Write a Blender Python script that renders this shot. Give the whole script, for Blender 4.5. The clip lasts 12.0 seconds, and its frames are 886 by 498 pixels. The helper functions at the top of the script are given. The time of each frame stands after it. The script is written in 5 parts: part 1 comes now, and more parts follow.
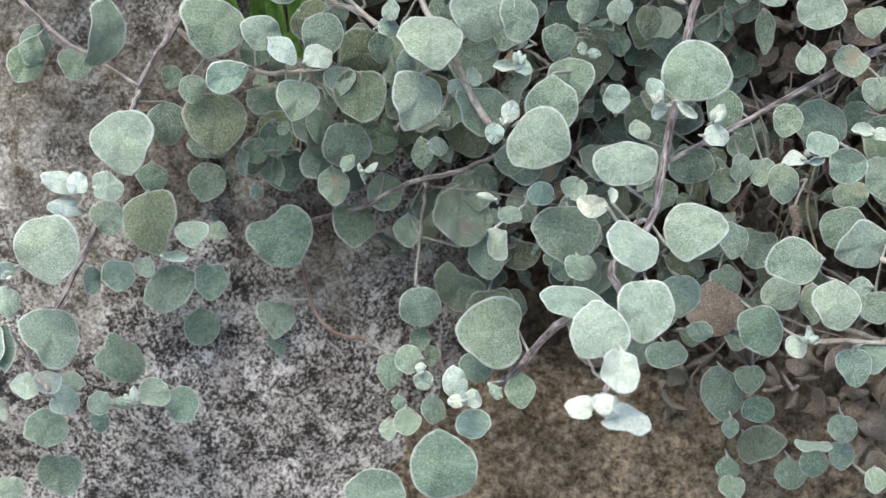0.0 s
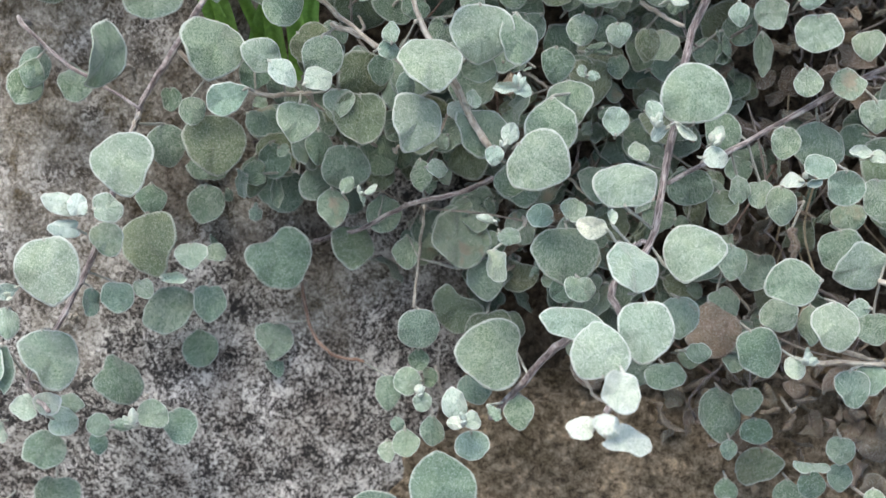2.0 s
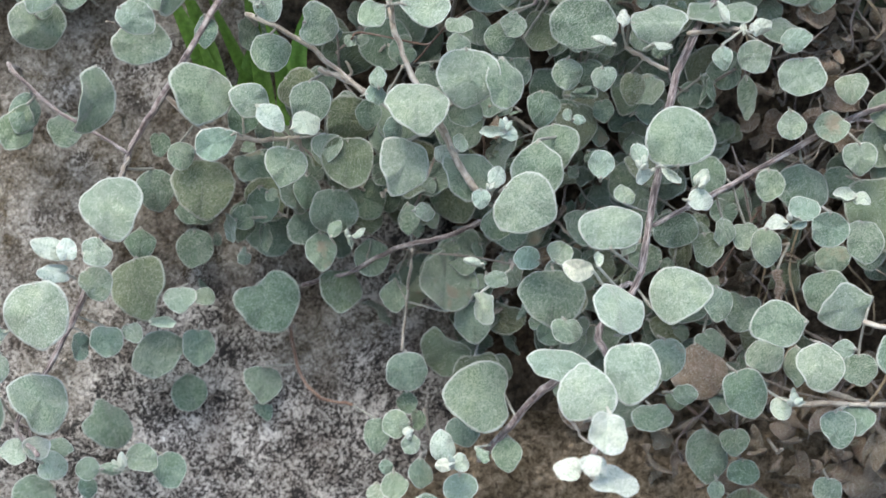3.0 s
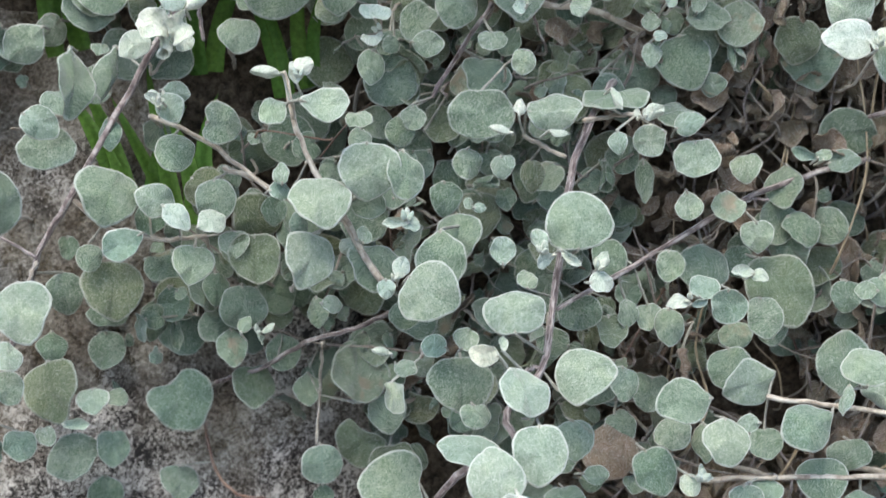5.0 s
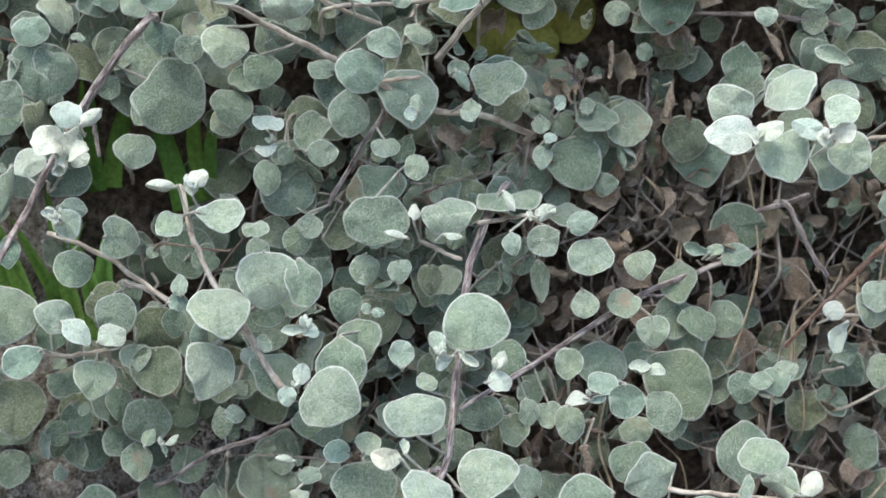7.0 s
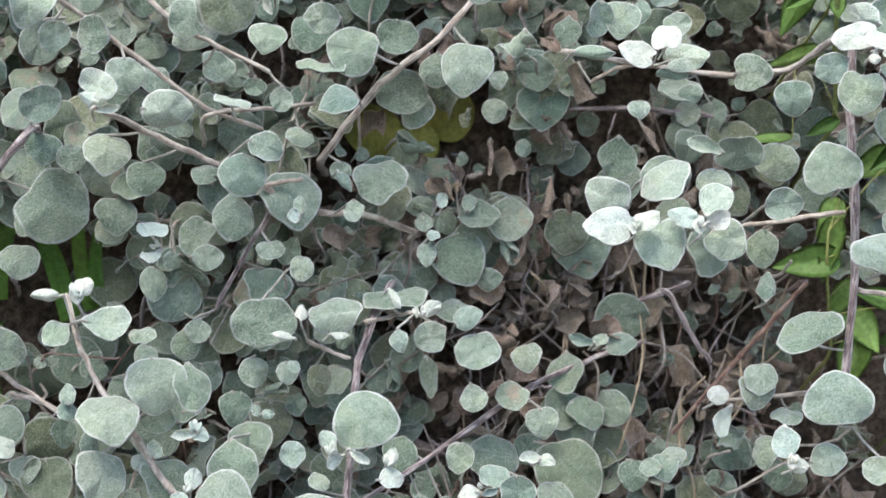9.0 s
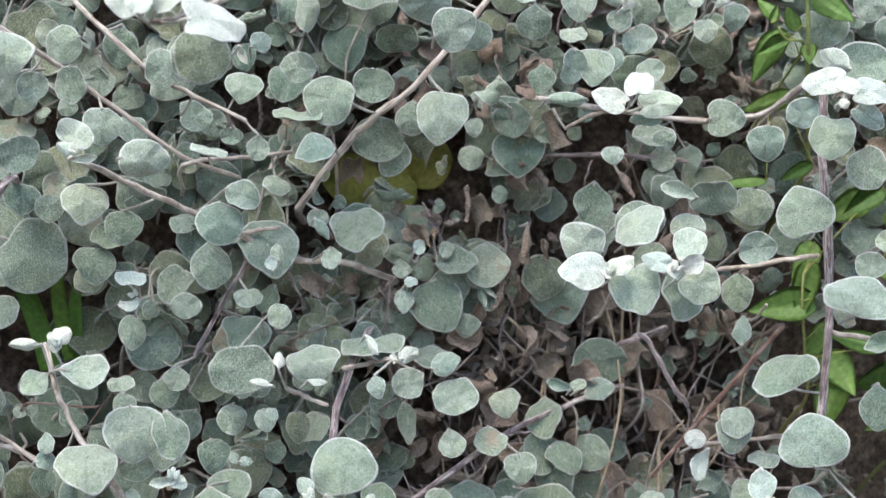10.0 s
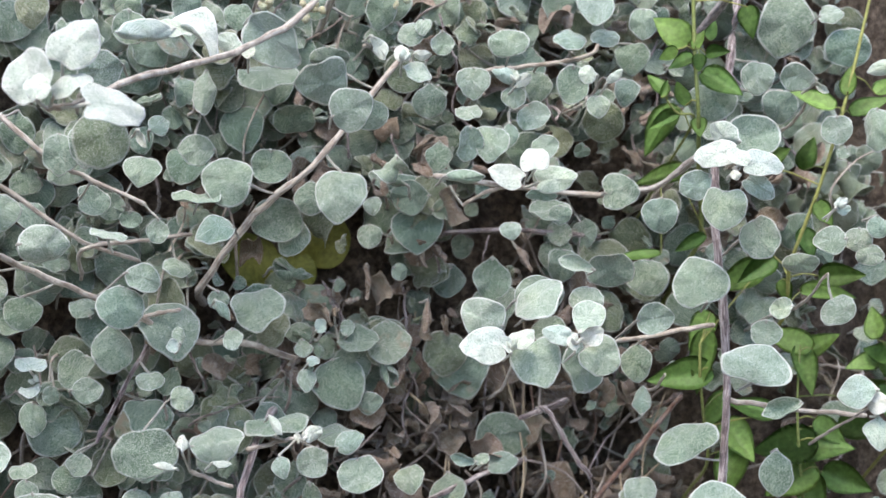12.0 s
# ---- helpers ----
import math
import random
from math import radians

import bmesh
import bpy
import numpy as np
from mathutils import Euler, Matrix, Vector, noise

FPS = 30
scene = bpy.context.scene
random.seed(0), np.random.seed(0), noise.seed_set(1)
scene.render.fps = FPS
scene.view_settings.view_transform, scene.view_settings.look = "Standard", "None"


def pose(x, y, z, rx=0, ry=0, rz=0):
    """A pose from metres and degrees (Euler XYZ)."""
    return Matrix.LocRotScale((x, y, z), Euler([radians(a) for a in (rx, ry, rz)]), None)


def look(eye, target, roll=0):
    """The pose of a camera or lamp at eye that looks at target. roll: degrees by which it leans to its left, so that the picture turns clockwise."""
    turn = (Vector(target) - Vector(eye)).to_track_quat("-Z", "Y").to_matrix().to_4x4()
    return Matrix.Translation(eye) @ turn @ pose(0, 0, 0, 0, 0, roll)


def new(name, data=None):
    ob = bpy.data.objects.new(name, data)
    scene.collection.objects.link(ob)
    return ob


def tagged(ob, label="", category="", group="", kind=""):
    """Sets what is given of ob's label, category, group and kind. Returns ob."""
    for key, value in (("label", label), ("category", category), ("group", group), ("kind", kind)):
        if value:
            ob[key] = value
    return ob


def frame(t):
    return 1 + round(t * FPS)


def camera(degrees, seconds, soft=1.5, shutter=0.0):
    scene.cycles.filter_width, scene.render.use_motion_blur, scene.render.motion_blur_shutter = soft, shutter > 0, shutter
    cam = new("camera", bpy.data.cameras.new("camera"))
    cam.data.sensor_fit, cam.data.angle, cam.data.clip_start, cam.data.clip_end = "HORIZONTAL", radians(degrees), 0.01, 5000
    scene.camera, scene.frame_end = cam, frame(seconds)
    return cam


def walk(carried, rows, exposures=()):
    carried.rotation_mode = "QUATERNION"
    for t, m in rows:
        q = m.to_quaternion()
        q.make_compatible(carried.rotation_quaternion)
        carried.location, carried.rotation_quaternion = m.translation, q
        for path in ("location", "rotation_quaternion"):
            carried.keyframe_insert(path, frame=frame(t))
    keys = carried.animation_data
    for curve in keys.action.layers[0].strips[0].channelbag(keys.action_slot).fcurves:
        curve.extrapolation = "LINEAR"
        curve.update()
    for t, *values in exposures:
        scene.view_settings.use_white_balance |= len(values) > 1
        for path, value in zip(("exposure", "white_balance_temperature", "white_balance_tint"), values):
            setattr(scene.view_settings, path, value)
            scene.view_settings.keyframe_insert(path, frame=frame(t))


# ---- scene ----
# ---- camera ----
cam = camera(27.0, 12.0, 1.5, 0.5)
cam.data.dof.use_dof = True
cam.data.dof.focus_distance = 0.82
cam.data.dof.aperture_fstop = 14.0
ROWS = [
    (0, 0.0000, -0.0000, 1.3000, 69.999, 0.000, -0.000),
    (0.5, -0.0016, -0.0008, 1.3000, 70.104, -0.037, -0.132),
    (1, -0.0001, -0.0010, 1.2999, 70.146, 0.022, -0.076),
    (1.5, -0.0016, -0.0004, 1.3002, 70.211, -0.059, -0.153),
    (2, -0.0051, -0.0023, 1.2990, 70.792, -0.165, -0.336),
    (2.5, -0.0065, -0.0056, 1.2994, 71.647, -0.132, -0.471),
    (3, -0.0043, -0.0076, 1.2996, 72.206, -0.038, -0.727),
    (3.2, -0.0026, -0.0092, 1.2992, 72.654, 0.088, -0.902),
    (4.8, 0.0079, -0.0186, 1.2984, 74.879, 1.327, -3.110),
    (5, 0.0083, -0.0200, 1.2984, 75.273, 1.447, -3.252),
    (5.5, 0.0089, -0.0238, 1.2981, 76.493, 1.678, -3.764),
    (6, 0.0106, -0.0258, 1.2992, 77.386, 1.940, -4.461),
    (6.5, 0.0140, -0.0261, 1.2996, 77.828, 2.328, -5.232),
    (7, 0.0197, -0.0312, 1.2969, 78.642, 2.854, -5.967),
    (7.2, 0.0197, -0.0326, 1.2960, 79.037, 2.908, -6.243),
    (8.8, 0.0250, -0.0411, 1.2960, 81.382, 4.196, -8.947),
    (9, 0.0239, -0.0409, 1.2953, 81.654, 4.300, -9.441),
    (9.5, 0.0285, -0.0441, 1.2950, 82.443, 4.569, -9.763),
    (10, 0.0305, -0.0474, 1.2947, 83.122, 4.721, -9.718),
    (10.5, 0.0282, -0.0497, 1.2951, 83.824, 4.789, -10.190),
    (11, 0.0287, -0.0519, 1.2945, 84.515, 5.214, -11.267),
    (11.5, 0.0257, -0.0515, 1.2968, 84.807, 5.520, -12.499),
    (12, 0.0255, -0.0525, 1.2960, 85.185, 5.713, -13.206),
]
walk(cam, [(t, pose(x, y, z, rx, ry, rz)) for t, x, y, z, rx, ry, rz in ROWS], [(0, 1.36, 6900, 7), (3, 1.36, 6900, 7), (6, 1.37, 6950, 6), (9, 1.52, 6900, 13), (12, 1.52, 6850, 14)])

# ---- light: a bright overcast sky ----
world = bpy.data.worlds.new("sky")
scene.world = world
world.use_nodes = True
wn = world.node_tree.nodes
sky = wn.new("ShaderNodeTexSky")
sky.sky_type = "NISHITA"
sky.sun_disc = False
sky.sun_elevation = radians(66)
sky.sun_rotation = radians(200)
sky.dust_density = 1.5
sky.air_density = 1.0
sky.ozone_density = 0.6
wn["Background"].inputs["Strength"].default_value = 0.148
world.node_tree.links.new(sky.outputs["Color"], wn["Background"].inputs["Color"])
sun_data = bpy.data.lights.new("sun", "SUN")
sun_data.energy, sun_data.angle, sun_data.color = 1.42, radians(40), (1.0, 0.965, 0.87)
sun = new("sun", sun_data)
sun.matrix_world = look((-1.3, -1.0, 6.2), (0, 0.9, 0.9))

# ---- materials ----
def node_mat(name, rough=0.85):
    m = bpy.data.materials.new(name)
    m.use_nodes = True
    nt = m.node_tree
    b = nt.nodes["Principled BSDF"]
    b.inputs["Roughness"].default_value = rough
    b.inputs["Specular IOR Level"].default_value = 0.25
    return m, nt, b

def world_noise(nt, scale, detail=3.0, rough=0.6, dist=0.0):
    g = nt.nodes.new("ShaderNodeNewGeometry")
    n = nt.nodes.new("ShaderNodeTexNoise")
    n.inputs["Scale"].default_value, n.inputs["Detail"].default_value = scale, detail
    n.inputs["Roughness"].default_value, n.inputs["Distortion"].default_value = rough, dist
    nt.links.new(g.outputs["Position"], n.inputs["Vector"])
    return n

def ramp(nt, fac, *stops):
    r = nt.nodes.new("ShaderNodeValToRGB")
    els = r.color_ramp.elements
    while len(els) < len(stops):
        els.new(0.5)
    for e, (p, c) in zip(els, stops):
        e.position, e.color = p, (*c, 1) if len(c) == 3 else c
    nt.links.new(fac, r.inputs["Fac"])
    return r.outputs["Color"]

def mixed(nt, fac, a, b, mode="MIX"):
    x = nt.nodes.new("ShaderNodeMix")
    x.data_type, x.blend_type = "RGBA", mode
    for key, val in ((0, fac), (6, a), (7, b)):
        if isinstance(val, (int, float)):
            x.inputs[key].default_value = val
        elif isinstance(val, tuple):
            x.inputs[key].default_value = (*val, 1)
        else:
            nt.links.new(val, x.inputs[key])
    return x.outputs[2]

def bumped(nt, b, height, strength, dist):
    n = nt.nodes.new("ShaderNodeBump")
    n.inputs["Strength"].default_value, n.inputs["Distance"].default_value = strength, dist
    nt.links.new(height, n.inputs["Height"])
    nt.links.new(n.outputs["Normal"], b.inputs["Normal"])

def scaled(c, k):
    return tuple(min(1.0, v * k) for v in c)

def uv_node(nt):
    n = nt.nodes.new("ShaderNodeUVMap")
    n.uv_map = "along"
    return n

def linked(nt, kind, *values):
    """A math node of the given operation."""
    n = nt.nodes.new("ShaderNodeMath")
    n.operation = kind
    for i, v in enumerate(values):
        if isinstance(v, (int, float)):
            n.inputs[i].default_value = v
        else:
            nt.links.new(v, n.inputs[i])
    return n.outputs[0]

def felt(name, c, spotted=0.0, hairs=0.5, rim=0.5):
    """Woolly leaf: matted hairs thin over the green blade, dense along its edge, faint veins, hue varied leaf by leaf."""
    m, nt, b = node_mat(name, 0.95)
    hair = world_noise(nt, 2100, 3.0, 0.78, 0.7)
    mid = world_noise(nt, 230, 4.0, 0.65, 0.6)
    slow = world_noise(nt, 75, 2.0, 0.5)
    info = nt.nodes.new("ShaderNodeObjectInfo")
    dark, pale = (c[0] * 0.45, c[1] * 0.51, c[2] * 0.46), tuple(v + (0.70 - v) * 0.42 for v in c)
    col = ramp(nt, hair.outputs["Fac"], (0.39, dark), (0.50, c), (0.62, pale))
    tint = ramp(nt, mid.outputs["Fac"], (0.32, (0.84, 0.89, 0.83)), (0.5, (0.99, 0.99, 0.97)), (0.68, (1.10, 1.08, 1.07)))
    col = mixed(nt, 1.0, col, tint, "MULTIPLY")
    col = mixed(nt, 1.0, col, ramp(nt, slow.outputs["Fac"], (0.36, (0.92, 0.95, 0.93)), (0.52, (1.0, 1.0, 1.0)), (0.66, (1.05, 1.05, 0.98))), "MULTIPLY")
    each = ramp(nt, info.outputs["Random"], (0.0, (0.74, 0.85, 0.84)), (0.2, (0.93, 0.97, 1.0)), (0.4, (1.0, 1.0, 0.96)), (0.6, (1.10, 1.08, 1.07)), (0.8, (0.90, 0.95, 0.90)), (0.93, (0.94, 0.97, 0.90)), (1.0, (1.12, 1.08, 1.0)))
    col = mixed(nt, 1.0, col, each, "MULTIPLY")
    tc = nt.nodes.new("ShaderNodeTexCoord")
    local = nt.nodes.new("ShaderNodeSeparateXYZ")
    nt.links.new(tc.outputs["Object"], local.inputs["Vector"])
    fan = linked(nt, "ARCTAN2", local.outputs["X"], linked(nt, "ADD", local.outputs["Y"], 0.05))
    vein = linked(nt, "ABSOLUTE", linked(nt, "SINE", linked(nt, "MULTIPLY", fan, math.pi / 0.48)))
    vein = linked(nt, "MULTIPLY_ADD", mid.outputs["Fac"], 0.5, linked(nt, "SUBTRACT", vein, 0.25))
    col = mixed(nt, 1.0, col, ramp(nt, vein, (0.03, (0.94, 0.955, 0.94)), (0.22, (1.0, 1.0, 1.0))), "MULTIPLY")
    if spotted:
        blot = world_noise(nt, 95, 3.0, 0.6)
        col = mixed(nt, ramp(nt, blot.outputs["Fac"], (0.56, (0, 0, 0)), (0.68, (0.7, 0.7, 0.7))), col, (0.30, 0.235, 0.18))
    xyz = nt.nodes.new("ShaderNodeSeparateXYZ")
    nt.links.new(uv_node(nt).outputs["UV"], xyz.inputs["Vector"])
    wool = linked(nt, "MULTIPLY_ADD", mid.outputs["Fac"], 0.14, xyz.outputs["X"])
    wool = linked(nt, "MULTIPLY_ADD", hair.outputs["Fac"], 0.07, wool)
    near_edge = ramp(nt, linked(nt, "MULTIPLY", wool, 0.5), (0.515, (0, 0, 0)), (0.526, (0.5 * rim, 0.5 * rim, 0.5 * rim)), (0.537, (rim, rim, rim)))
    col = mixed(nt, near_edge, col, tuple(v + (0.74 - v) * 0.54 for v in c))
    nt.links.new(col, b.inputs["Base Color"])
    b.inputs["Sheen Weight"].default_value = hairs
    b.inputs["Sheen Roughness"].default_value = 0.45
    b.inputs["Sheen Tint"].default_value = (0.95, 0.95, 0.95, 1)
    b.inputs["Specular IOR Level"].default_value = 0.08
    h = mixed(nt, 0.5, hair.outputs["Fac"], mid.outputs["Fac"])
    h = mixed(nt, 0.12, h, ramp(nt, vein, (0.0, (0, 0, 0)), (0.3, (1, 1, 1))))
    bumped(nt, b, h, 0.8, 0.0010)
    return m

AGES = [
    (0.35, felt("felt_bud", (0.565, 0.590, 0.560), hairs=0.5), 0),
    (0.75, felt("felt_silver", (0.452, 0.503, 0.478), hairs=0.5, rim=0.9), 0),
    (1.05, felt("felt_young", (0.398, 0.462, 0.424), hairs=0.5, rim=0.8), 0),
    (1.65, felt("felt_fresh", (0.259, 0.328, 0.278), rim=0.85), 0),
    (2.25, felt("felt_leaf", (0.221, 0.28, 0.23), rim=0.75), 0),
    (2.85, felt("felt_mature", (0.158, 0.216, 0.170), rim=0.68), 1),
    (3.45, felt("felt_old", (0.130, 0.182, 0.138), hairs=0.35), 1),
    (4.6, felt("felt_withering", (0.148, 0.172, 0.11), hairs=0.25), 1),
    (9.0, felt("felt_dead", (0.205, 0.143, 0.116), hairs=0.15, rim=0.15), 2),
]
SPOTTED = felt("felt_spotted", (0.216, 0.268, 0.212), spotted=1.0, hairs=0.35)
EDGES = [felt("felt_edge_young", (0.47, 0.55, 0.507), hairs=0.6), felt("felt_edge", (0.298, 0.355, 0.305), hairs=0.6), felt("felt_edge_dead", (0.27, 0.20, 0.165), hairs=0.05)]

def bark(name, a, b_, fuzz):
    """Bark streaked along the stem, with woolly patches left on it."""
    m, nt, b = node_mat(name, 0.9)
    stretch = nt.nodes.new("ShaderNodeMapping")
    stretch.inputs["Scale"].default_value = (90, 5.0, 1)
    nt.links.new(uv_node(nt).outputs["UV"], stretch.inputs["Vector"])
    n = nt.nodes.new("ShaderNodeTexNoise")
    n.inputs["Scale"].default_value, n.inputs["Detail"].default_value, n.inputs["Roughness"].default_value = 1.0, 4.0, 0.7
    nt.links.new(stretch.outputs["Vector"], n.inputs["Vector"])
    f = world_noise(nt, 900, 3.0, 0.7)
    g = world_noise(nt, 160, 2.0)
    col = ramp(nt, n.outputs["Fac"], (0.42, a), (0.51, b_), (0.60, fuzz))
    patch = mixed(nt, 0.5, g.outputs["Fac"], f.outputs["Fac"])
    col = mixed(nt, ramp(nt, patch, (0.53, (0, 0, 0)), (0.68, (0.45, 0.45, 0.45))), col, fuzz)
    col = mixed(nt, 1.0, col, ramp(nt, g.outputs["Fac"], (0.3, (0.72, 0.70, 0.72)), (0.7, (1.1, 1.1, 1.1))), "MULTIPLY")
    nt.links.new(col, b.inputs["Base Color"])
    b.inputs["Sheen Weight"].default_value = 0.4
    h = mixed(nt, 0.4, n.outputs["Fac"], f.outputs["Fac"])
    bumped(nt, b, h, 0.8, 0.0012)
    return m

BARK = {"w": bark("bark_purple_brown", (0.085, 0.066, 0.066), (0.24, 0.192, 0.192), (0.48, 0.44, 0.43)),
        "y": bark("bark_woolly", (0.27, 0.225, 0.185), (0.45, 0.395, 0.335), (0.60, 0.57, 0.51)),
        "b": bark("bark_red_brown", (0.11, 0.06, 0.045), (0.21, 0.125, 0.09), (0.3, 0.22, 0.18))}
PETIOLE = bark("petiole_woolly", (0.38, 0.40, 0.33), (0.52, 0.54, 0.48), (0.64, 0.65, 0.61))
PETIOLE_OLD = bark("petiole_grey", (0.19, 0.19, 0.16), (0.31, 0.31, 0.27), (0.46, 0.46, 0.42))
TAN_STALK = bark("stalk_tan", (0.24, 0.18, 0.11), (0.40, 0.32, 0.21), (0.52, 0.44, 0.32))
TWIG_DEAD = bark("twig_grey", (0.14, 0.115, 0.10), (0.26, 0.22, 0.195), (0.36, 0.32, 0.29))

def granite():
    """Coarse salt-and-pepper granite, its grains clustered, with tan dust on the upper part."""
    m, nt, b = node_mat("granite", 0.9)
    sp = world_noise(nt, 540, 4.0, 0.72, 0.4)
    clump = world_noise(nt, 80, 4.0, 0.62, 0.8)
    tan = world_noise(nt, 16, 4.0, 0.6)
    grit = world_noise(nt, 560, 5.0, 0.75)
    grain = linked(nt, "MULTIPLY_ADD", linked(nt, "SUBTRACT", clump.outputs["Fac"], 0.5), 0.58, sp.outputs["Fac"])
    base = ramp(nt, grain, (0.39, (0.034, 0.032, 0.032)), (0.45, (0.110, 0.099, 0.095)), (0.50, (0.29, 0.267, 0.253)), (0.55, (0.47, 0.445, 0.425)), (0.63, (0.72, 0.695, 0.67)))
    dusty = ramp(nt, grit.outputs["Fac"], (0.34, (0.080, 0.070, 0.056)), (0.5, (0.255, 0.232, 0.202)), (0.66, (0.51, 0.475, 0.43)))
    moss = world_noise(nt, 85, 6.0, 0.7, 0.6)
    dusty = mixed(nt, 1.0, dusty, ramp(nt, moss.outputs["Fac"], (0.40, (0.34, 0.29, 0.20)), (0.50, (0.95, 0.93, 0.90)), (0.60, (1.3, 1.3, 1.3))), "MULTIPLY")
    geo = nt.nodes.new("ShaderNodeNewGeometry")
    xyz = nt.nodes.new("ShaderNodeSeparateXYZ")
    nt.links.new(geo.outputs["Position"], xyz.inputs["Vector"])
    high = nt.nodes.new("ShaderNodeMapRange")
    high.inputs["From Min"].default_value, high.inputs["From Max"].default_value = 0.90, 1.06
    high.inputs["To Min"].default_value, high.inputs["To Max"].default_value = -0.16, 0.20
    nt.links.new(xyz.outputs["Z"], high.inputs["Value"])
    dust = linked(nt, "ADD", tan.outputs["Fac"], high.outputs["Result"])
    base = mixed(nt, ramp(nt, dust, (0.48, (0, 0, 0)), (0.64, (0.8, 0.8, 0.8))), base, dusty)
    stain = world_noise(nt, 26, 5.0, 0.65)
    base = mixed(nt, 1.0, base, ramp(nt, stain.outputs["Fac"], (0.36, (0.57, 0.53, 0.51)), (0.5, (0.98, 0.97, 0.96)), (0.64, (1.30, 1.29, 1.30))), "MULTIPLY")
    nt.links.new(base, b.inputs["Base Color"])
    h = mixed(nt, 0.4, grain, grit.outputs["Fac"])
    bumped(nt, b, h, 0.9, 0.004)
    return m

def earth(name, a, b_, c, patches=30, grit=210, relief=0.010):
    m, nt, b = node_mat(name, 0.95)
    n = world_noise(nt, grit, 8.0, 0.8)
    g = world_noise(nt, patches, 5.0, 0.65)
    col = ramp(nt, n.outputs["Fac"], (0.40, a), (0.50, b_), (0.62, c))
    col = mixed(nt, 1.0, col, ramp(nt, g.outputs["Fac"], (0.36, (0.5, 0.48, 0.42)), (0.5, (0.95, 0.94, 0.92)), (0.64, (1.35, 1.32, 1.25))), "MULTIPLY")
    nt.links.new(col, b.inputs["Base Color"])
    h = mixed(nt, 0.5, n.outputs["Fac"], g.outputs["Fac"])
    bumped(nt, b, h, 1.0, relief * 1.6)
    return m

GRANITE = granite()
EARTH = earth("earth", (0.062, 0.048, 0.038), (0.155, 0.122, 0.096), (0.31, 0.25, 0.20))
ROCK_BROWN = earth("weathered_rock", (0.12, 0.090, 0.064), (0.43, 0.335, 0.245), (0.80, 0.68, 0.54), 60, 230, 0.020)

def green(name, c, rough=0.5):
    m, nt, b = node_mat(name, rough)
    n = world_noise(nt, 420, 3.0, 0.6)
    info = nt.nodes.new("ShaderNodeObjectInfo")
    col = ramp(nt, n.outputs["Fac"], (0.3, scaled(c, 0.7)), (0.7, scaled(c, 1.25)))
    col = mixed(nt, 1.0, col, ramp(nt, info.outputs["Random"], (0, (0.75, 0.85, 0.8)), (1, (1.2, 1.1, 1.0))), "MULTIPLY")
    nt.links.new(col, b.inputs["Base Color"])
    bumped(nt, b, n.outputs["Fac"], 0.3, 0.001)
    return m

WEED_GREEN = green("weed_green", (0.165, 0.295, 0.085), 0.42)
WEED_STEM = green("weed_stem", (0.22, 0.25, 0.09))
GRASS = green("grass_green", (0.125, 0.27, 0.055), 0.5)
OLIVE_LEAF = green("yellow_green_leaf", (0.15, 0.165, 0.04), 0.6)

# ---- the bank's own axes: u to the right, v up its face, d out of it (mm) ----
BANK = pose(0.0000, 0.8720, 0.9826, 70, 0, 0)
MM = 0.001

def at(u, v, d):
    return BANK @ Vector((u * MM, v * MM, d * MM))

def bank_d(u, v):
    """How far the earth stands out at u, v."""
    lump = 9 * noise.noise(Vector((u * 0.02, v * 0.02, 1.3))) + 4 * noise.noise(Vector((u * 0.06, v * 0.06, 7.1)))
    slope = 0.32 - 0.12 * min(max((20 - u) / 120, 0), 1)
    return -24 + slope * max(v + 20, 0) + lump

def link(name, bm, material, parent=None, label="", smooth=True):
    me = bpy.data.meshes.new(name)
    bm.to_mesh(me)
    bm.free()
    for m in material if isinstance(material, (list, tuple)) else [material]:
        me.materials.append(m)
    if smooth:
        me.shade_smooth()
    ob = new(name, me)
    if parent:
        ob.parent = parent
    if label:
        ob["label"] = label
    return ob

def tube(bm, pts, r0, r1, sides=7, knots=0.0, rnd=None):
    """A round tapering rod along pts, its length and girth kept as UV."""
    rings = []
    n = len(pts)
    uv = bm.loops.layers.uv.get("along") or bm.loops.layers.uv.new("along")
    far = [pts[-1].length * 3.7]
    for p, q in zip(pts, pts[1:]):
        far.append(far[-1] + (q - p).length)
    for i, p in enumerate(pts):
        a = (pts[min(i + 1, n - 1)] - pts[max(i - 1, 0)]).normalized()
        s = a.cross(Vector((0.31, 0.2, 0.93))).normalized()
        t = a.cross(s)
        r = r0 + (r1 - r0) * i / max(n - 1, 1)
        if rnd and knots:
            r *= 1 + rnd.uniform(-knots, knots)
        rings.append([bm.verts.new(p + r * (math.cos(k * math.tau / sides) * s + math.sin(k * math.tau / sides) * t)) for k in range(sides)])
    for i, (a, b) in enumerate(zip(rings, rings[1:])):
        for k in range(sides):
            face = bm.faces.new((a[k], a[(k + 1) % sides], b[(k + 1) % sides], b[k]))
            for loop, (row, col) in zip(face.loops, ((i, k), (i, k + 1), (i + 1, k + 1), (i + 1, k))):
                loop[uv].uv = (far[row], abs(2 * col / sides - 1))
    for ring, flip, end, way, r in ((rings[0], -1, pts[0], pts[0] - pts[1], r0), (rings[-1], 1, pts[-1], pts[-1] - pts[-2], r1)):
        cap = [bm.verts.new(end + (v.co - end) * 0.55 + way.normalized() * r * 0.8) for v in ring]
        for k in range(sides):
            j = (k + 1) % sides
            bm.faces.new((ring[k], ring[j], cap[j], cap[k])[::flip])
        bm.faces.new(cap[::flip])

